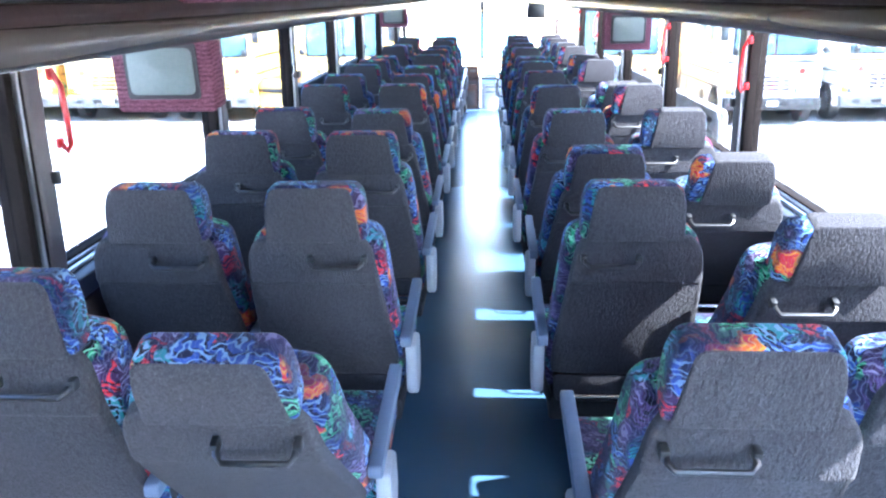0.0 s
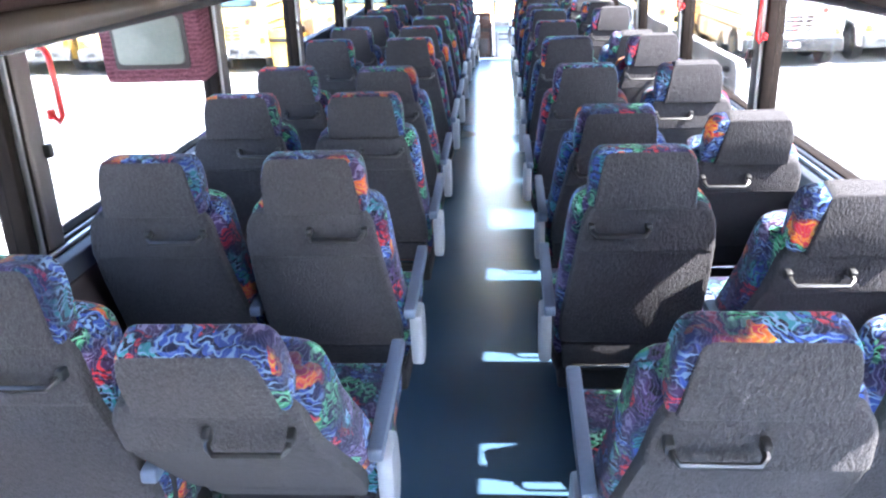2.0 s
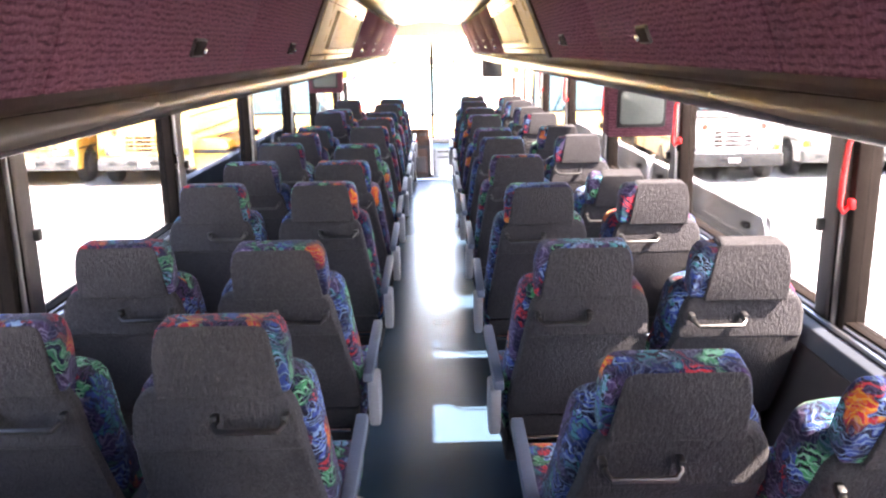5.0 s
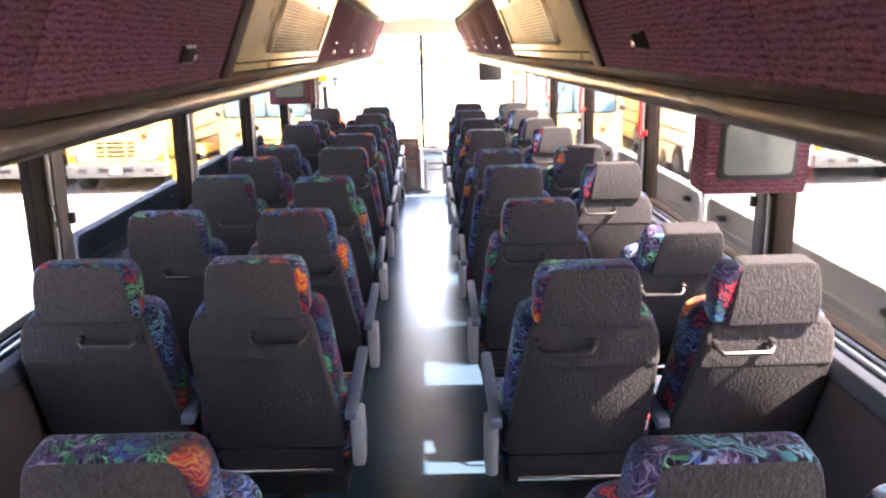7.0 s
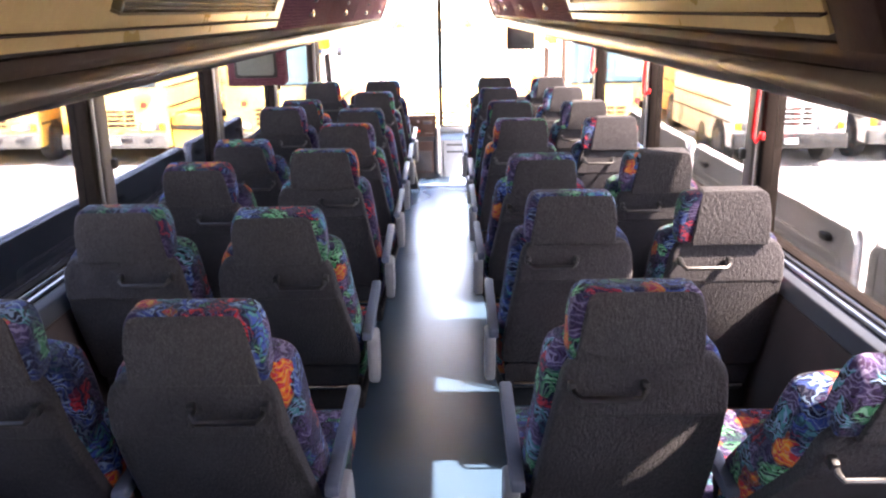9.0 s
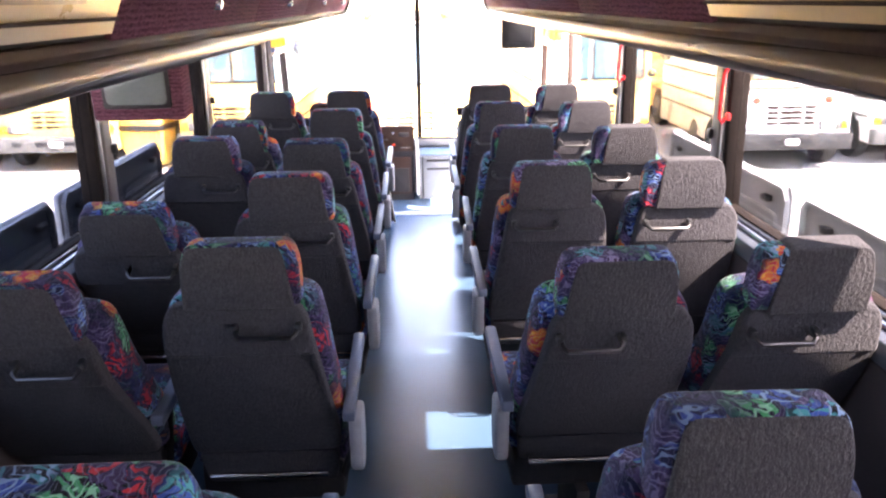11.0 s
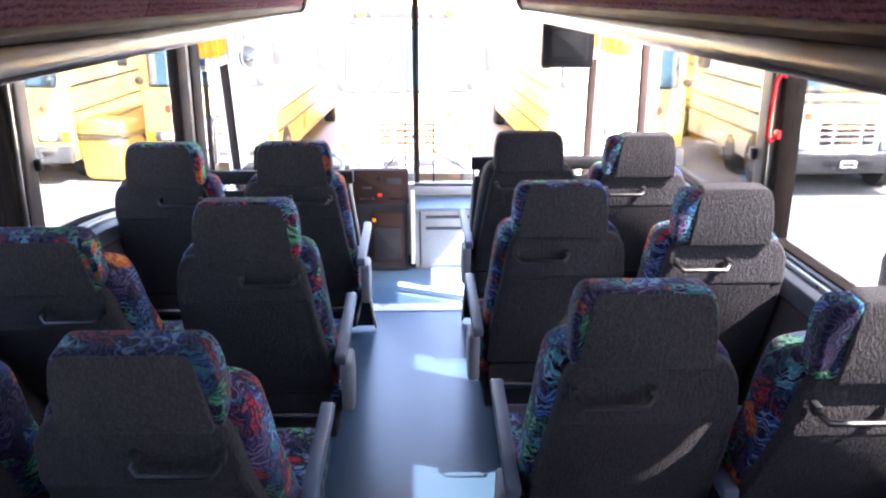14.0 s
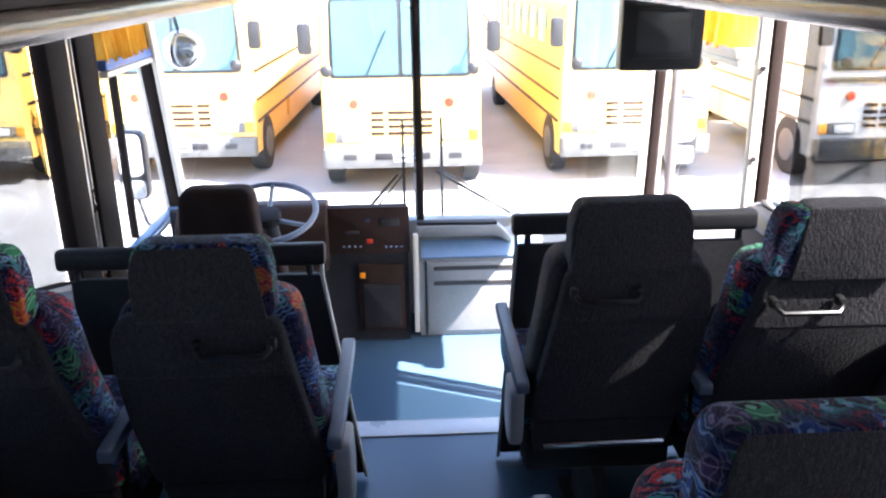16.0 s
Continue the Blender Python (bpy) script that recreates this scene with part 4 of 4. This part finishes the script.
for z in (0.62, 0.95, 1.25):
    part("screw", disc((1.148, 11.955, z), "y", 0.010, 0.006, 10), BLACK, p)
d = setting("door_1", box(1.20, 1.235, 11.994, 12.030, -0.7, 1.64, 0.006), MAUVE_TRIM, "closed glazed entrance door of the coach", "door")
part("door_stile", box(1.20, 1.235, 13.010, 13.070, -0.7, 1.64, 0.006), MAUVE_TRIM, d)
part("door_rail", box(1.20, 1.235, 12.035, 13.005, -0.7, -0.62, 0.006), MAUVE_TRIM, d)
g = part("door_glass", box(1.214, 1.22, 12.035, 13.005, -0.615, 1.64), GLASS, d, "clear tall door glass")
g.visible_shadow = False
pleated_valance(1.17, 12.140, 12.980, 1.285, 1.63, 1)


def convex_mirror():
    t = thing("convex_mirror", "round convex mirror on an arm at the windscreen corner", "mirror", at=pose(-1.066, 13.300, 1.23, 0, 0, 20))
    own = bmesh.new()
    bmesh.ops.create_uvsphere(own, u_segments=24, v_segments=10, radius=0.095)
    for v in own.verts:
        v.co.y *= 0.6
    part("bowl", own, MIRROR, t, "convex mirror glass")
    part("rim", tube([(0.094 * math.cos(a), 0.012, 0.094 * math.sin(a)) for a in [k * 2 * math.pi / 24 for k in range(24)]], 0.004, 6, closed=True), BLACK, t, "thin dark rim")
    part("arm", tube([(0, 0.03, 0.0), (-0.04, 0.0, 0.22), (-0.10, -0.12, 0.36)], 0.01, 6), BLACK, t, "black arm")
    return t


convex_mirror()


def door_mirror(x, y, z, label):
    t = thing("outside_mirror", label, "mirror", "outside mirrors", pose(x, y, z))
    part("housing", prism(round_outline([(-0.075, -0.19), (0.075, -0.19), (0.075, 0.17), (-0.075, 0.17)], 0.05), "y", 0.0, 0.07, 0.015), BLACK, t)
    part("glass", prism(round_outline([(-0.06, -0.06), (0.06, -0.06), (0.06, 0.155), (-0.06, 0.155)], 0.04), "y", -0.008, 0.01), CHROME, t, "mirror glass")
    part("wide_glass", prism(round_outline([(-0.06, -0.175), (0.06, -0.175), (0.06, -0.08), (-0.06, -0.08)], 0.03), "y", -0.008, 0.01, 0.004), CHROME, t, "small wide-angle glass")
    part("arm", tube([(0, 0.04, -0.19), (-0.04 if x > 0 else 0.04, 0.0, -0.30), (-0.15 if x > 0 else 0.15, -0.15, -0.34)], 0.012, 6), BLACK, t, "black bent arm")
    return t


door_mirror(1.39, 13.400, 0.774, "tall black outside mirror beside the entrance door")
door_mirror(-1.42, 13.400, 0.66, "tall black outside mirror beside the driver's window")


def wiper(x, z, dx, dz):
    t = thing("wiper", "thin black windscreen wiper parked on the glass", "wiper", "windscreen wipers", pose(x, WS + 0.11, z))
    part("arm", tube([(0, 0, 0), (dx * 0.55, 0.01, dz * 0.55)], 0.008, 6), BLACK, t)
    part("second_arm", tube([(0.04, 0, 0), (dx * 0.55 + 0.03, 0.01, dz * 0.55)], 0.005, 6), BLACK, t)
    part("blade", tube([(dx * 0.55 + 0.03, 0, dz * 0.5 - 0.28), (dx * 0.55 + 0.03, -0.01, dz * 0.5 + 0.30)], 0.008, 6), BLACK, t)
    return t


wiper(-0.27, 0.37, 0.35, 0.40)
wiper(0.50, 0.37, -0.70, 0.42)


# ---- opened luggage bay doors, standing raised beside the coach ----
def luggage_door(s, y0, y1):
    x = s * 1.38 + SIDE_X[s]
    # Left doors get a darker grey than the right ones.
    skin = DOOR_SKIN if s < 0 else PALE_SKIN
    t = thing("luggage_door", "raised dark grey luggage bay door standing open" if s < 0 else "raised pale luggage bay door standing open", "luggage door", "luggage bay doors", pose(x, 0, 0))
    part("skin", prism(round_outline([(y0, 0.12), (y1, 0.12), (y1, 0.925), (y0, 0.925)], 0.04), "x", -0.012, 0.012, 0.004), skin, t)
    i = -s * 0.02
    part("rim", tube([(i, y0 + 0.02, 0.14), (i, y0 + 0.02, 0.88), (i, y0 + 0.05, 0.91), (i, y1 - 0.05, 0.91), (i, y1 - 0.02, 0.88), (i, y1 - 0.02, 0.14)], 0.014, 6), skin, t, "raised metal rim")
    w = (y1 - y0)
    for a, b in ((0.07, 0.46), (0.54, 0.93)):
        part("inner_panel", prism(round_outline([(y0 + w * a, 0.2), (y0 + w * b, 0.2), (y0 + w * b, 0.80), (y0 + w * a, 0.80)], 0.04), "x", min(0, -s * 0.03), max(0, -s * 0.03), 0.006), skin, t, "pressed inner panel")
    for f in (0.12, 0.88):
        part("lock", box(min(i, i * 2.4), max(i, i * 2.4), y0 + w * f - 0.03, y0 + w * f + 0.03, 0.84, 0.865, 0.006), BLACK, t, "black lock")
        part("hinge_arm", tube([(0, y0 + w * f, 0.25), (-s * 0.115, y0 + w * f, 0.16)], 0.012, 6), BLACK, t, "black hinge arm")
    return t


for a, b in ((5.95, 7.42), (7.49, 8.60), (8.68, 9.93)):
    luggage_door(-1, a, b)
for a, b in ((4.75, 6.56), (6.63, 8.42), (8.52, 10.0)):
    luggage_door(1, a, b)


# ---- parked buses ----
GROUND = -1.72


def wheel(parent, x, y, r=0.48):
    w = part("wheel", disc((x, y, r), "x", r, 0.26, 24, 0.04), TYRE, parent, "black tyre")
    s = 1 if x > 0 else -1
    part("rim", disc((x + s * 0.12, y, r), "x", r * 0.55, 0.06, 16, 0.01), BUMPER, w, "grey wheel rim")
    return w


def parked_bus(name, paint, label, length=10.5, stripe=None, group="", bumper=BUMPER):
    """A bus seen from its front, which lies at y = 0 and faces -y."""
    t = thing(name, label, "bus", group)
    w, h = 1.2, 3.30
    o = round_outline([(-w, 0.42, 0.03), (w, 0.42, 0.03), (w, 1.5, 0.02), (w - 0.02, 2.90, 0.25), (w - 0.45, h, 0.3), (-w + 0.45, h, 0.3), (-w + 0.02, 2.90, 0.25), (-w, 1.5, 0.02)], 0.05)
    part("body", prism(o, "y", 0.0, length, 0.06, 3), paint, t)
    # Paler sheet over the front: overexposed sunlight painted as colour.
    if paint is YELLOW:
        cap = round_outline([(-w + 0.03, 0.58, 0.05), (w - 0.03, 0.58, 0.05), (w - 0.03, 1.5, 0.02), (w - 0.05, 2.88, 0.25), (w - 0.47, h - 0.03, 0.3), (-w + 0.47, h - 0.03, 0.3), (-w + 0.05, 2.88, 0.25), (-w + 0.03, 1.5, 0.02)], 0.05)
        part("front_cap", prism(cap, "y", -0.012, 0.05, 0.01), GLARE_YELLOW, t, "cream-yellow front, paled by sun glare put into its colour")
    ws = part("windscreen_surround", prism(round_outline([(-1.06, 1.76), (1.06, 1.76), (1.02, 2.92), (-1.02, 2.92)], 0.08), "y", -0.02, 0.03, 0.006), BLACK, t, "black windscreen rubber")
    for a, b in ((-1.0, -0.03), (0.03, 1.0)):
        part("windscreen", prism(round_outline([(a, 1.81), (b, 1.81), (b * 0.985, 2.87), (a * 0.985, 2.87)], 0.05), "y", -0.032, -0.015), BUS_GLASS, ws, "blue tinted windscreen")
    part("bumper", prism(round_outline([(-1.22, -0.16, 0.08), (1.22, -0.16, 0.08), (1.2, 0.05), (-1.2, 0.05)], 0.03), "z", 0.42, 0.73, 0.02), bumper, t, "black bumper" if bumper is BLACK else "grey steel bumper")
    for x in (-0.8, 0.8):
        part("bumper_slot", box(x - 0.1, x + 0.1, -0.168, -0.15, 0.55, 0.64, 0.01), BLACK, t, "dark bumper slot")
    part("bumper_step", box(-0.42, -0.16, -0.168, -0.15, 0.55, 0.65, 0.01), DASH_DARK, t, "dark bumper recess")
    part("bumper_step", box(0.16, 0.42, -0.168, -0.15, 0.55, 0.65, 0.01), DASH_DARK, t, "dark bumper recess")
    for k in range(4):
        for a, b in ((-0.47, -0.27), (-0.21, 0.21), (0.27, 0.47)):
            part("grille_slot", box(a, b, -0.025, 0.02, 0.90 + 0.105 * k, 0.95 + 0.105 * k, 0.006), BROWN, t, "brown grille slot")
    box_top = part("lamp_box", prism(round_outline([(-0.90, 2.97), (0.90, 2.97), (0.84, 3.16), (-0.84, 3.16)], 0.04), "y", -0.03, 0.02, 0.008), BLACK, t, "black warning lamp panel")
    for s in (-1, 1):
        part("headlight_frame", box(s * 0.80 - 0.22, s * 0.80 + 0.22, -0.026, 0.02, 0.79, 0.97, 0.015), BUMPER, t, "grey headlight frame")
        part("headlight", box(s * 0.76 - 0.15, s * 0.76 + 0.15, -0.04, 0.0, 0.815, 0.945, 0.015), LAMP_CLEAR, t, "rectangular headlight")
        part("turn_lamp", box(s * 1.09 - 0.07, s * 1.09 + 0.07, -0.03, 0.02, 0.80, 0.96, 0.012), LAMP_AMBER, t, "amber turn lamp")
        part("round_lamp", disc((s * 0.72, -0.02, 1.38), "y", 0.07, 0.05, 16, 0.01), LAMP_RED, t, "red round lamp")
        for x in (0.5, 0.73):
            part("warning_lamp", disc((s * x, -0.045, 3.07), "y", 0.075, 0.06, 16, 0.01), LAMP_CLEAR if x < 0.7 else LAMP_AMBER, t, "round warning lamp")
        m = part("mirror", prism(round_outline([(s * 1.36 - 0.1, 2.15), (s * 1.36 + 0.1, 2.15), (s * 1.36 + 0.1, 2.58), (s * 1.36 - 0.1, 2.58)], 0.06), "y", -0.35, -0.25, 0.02), BLACK, t, "black side mirror")
        part("mirror_arm", tube([(s * 1.15, 0.1, 2.75), (s * 1.36, -0.26, 2.5)], 0.015, 6), BLACK, m)
        own = bmesh.new()
        bmesh.ops.create_uvsphere(own, u_segments=16, v_segments=8, radius=0.09)
        for v in own.verts:
            v.co = Vector((v.co.x + s * 1.06, v.co.y * 0.6 - 0.42, v.co.z + 1.92))
        part("crossview_mirror", own, BLACK, t, "rounded black crossview mirror")
        wheel(t, s * 1.09, 0.85)
        wheel(t, s * 1.06, length - 2.6)
        pane = box(-0.012, 0.012, -0.33, 0.33, -0.28, 0.28, 0.01)
        first = part("side_window", pane, BUS_GLASS, t, at=pose(s * (w - 0.005), 1.6, 2.35))
        for k in range(1, int((length - 2.2) / 0.86)):
            shared("side_window", first.data, t, pose(s * (w - 0.005), 1.6 + 0.86 * k, 2.35))
        for z in (0.92, 1.28, 1.74):
            part("rub_rail", box(s * w - 0.02, s * w + 0.02, 0.15, length - 0.1, z, z + 0.05, 0.008), BLACK if not stripe else BUMPER, t, "raised rub rail")
    if stripe:
        part("front_stripe", box(-1.15, 1.15, -0.026, 0.02, 1.58, 1.66, 0.006), stripe, t, "orange stripe")
    part("licence_plate", box(-0.14, 0.14, -0.185, -0.16, 0.52, 0.64, 0.006), PLATE, t, "white plate")
    part("licence_bars", box(-0.10, 0.10, -0.19, -0.18, 0.56, 0.60), BLACK, t, "dark bar on the plate")
    part("wiper", tube([(-0.5, -0.05, 1.8), (-0.2, -0.05, 2.45)], 0.012, 6), BLACK, t, "black wiper")
    return t


bus = parked_bus("school_bus", YELLOW, "yellow flat-fronted school bus parked facing the coach", group="row of parked school buses")
bus.matrix_basis = pose(-0.15, 21.72, GROUND)
for x, y, a in ((3.55, 22.2, 2), (-3.75, 22.8, -2), (-7.45, 22.8, 0), (-10.5, 23.0, 1), (-13.3, 23.3, 0), (-16.2, 23.5, 1), (7.8, 27.1, 0)):
    copy_thing(bus, pose(x, y, GROUND, 0, 0, a))
white = parked_bus("white_bus", WHITE, "white coach with an orange stripe parked in the row", 11.0, ORANGE_PAINT, group="row of parked white coaches")
white.matrix_basis = pose(10.4, 21.9, GROUND)
for x, y, a in ((13.2, 22.1, 1), (16.1, 22.3, 0), (19.1, 22.5, 0)):
    copy_thing(white, pose(x, y, GROUND, 0, 0, a))
short = parked_bus("white_minibus", WHITE, "short white minibus parked in front of a yellow bus", 4.7, BUMPER, group="row of parked white coaches", bumper=BLACK)
short.matrix_basis = pose(7.35, 21.5, GROUND)


def yard_bin(x, y):
    """Tapered bin with a black band and lid."""
    t = thing("yard_bin", "yellow plastic yard bin with a black band standing between buses", "bin", at=pose(x, y, GROUND, 0, 0, -12))
    own = bmesh.new()
    bmesh.ops.create_cube(own, size=1.0)
    for v in own.verts:
        f = 0.40 if v.co.z < 0 else 0.46
        v.co = Vector((v.co.x * 2 * f, v.co.y * 2 * f * 0.85, 0.04 + (v.co.z + 0.5) * 0.78))
    bmesh.ops.bevel(own, geom=own.edges[:], offset=0.05, segments=2, affect="EDGES")
    part("body", own, YELLOW, t)
    part("band", box(-0.48, 0.48, -0.41, 0.41, 0.80, 0.90, 0.02), BLACK, t, "black band")
    part("lid", prism(round_outline([(-0.46, 0.90), (0.46, 0.90), (0.40, 1.10), (-0.30, 1.14)], 0.05), "y", -0.39, 0.39, 0.03), YELLOW, t, "yellow lid")
    return t


yard_bin(-5.75, 23.3)


# ---- small round cap let into the aisle floor ----
part("cap_joint", tube([(0.066 + 0.050 * math.cos(a), 6.24 + 0.050 * math.sin(a), 0.0) for a in [k * 2 * math.pi / 24 for k in range(24)]], 0.0016, 6, closed=True), SILL_GREY, aisle_floor, "thin dark joint round a floor cap")
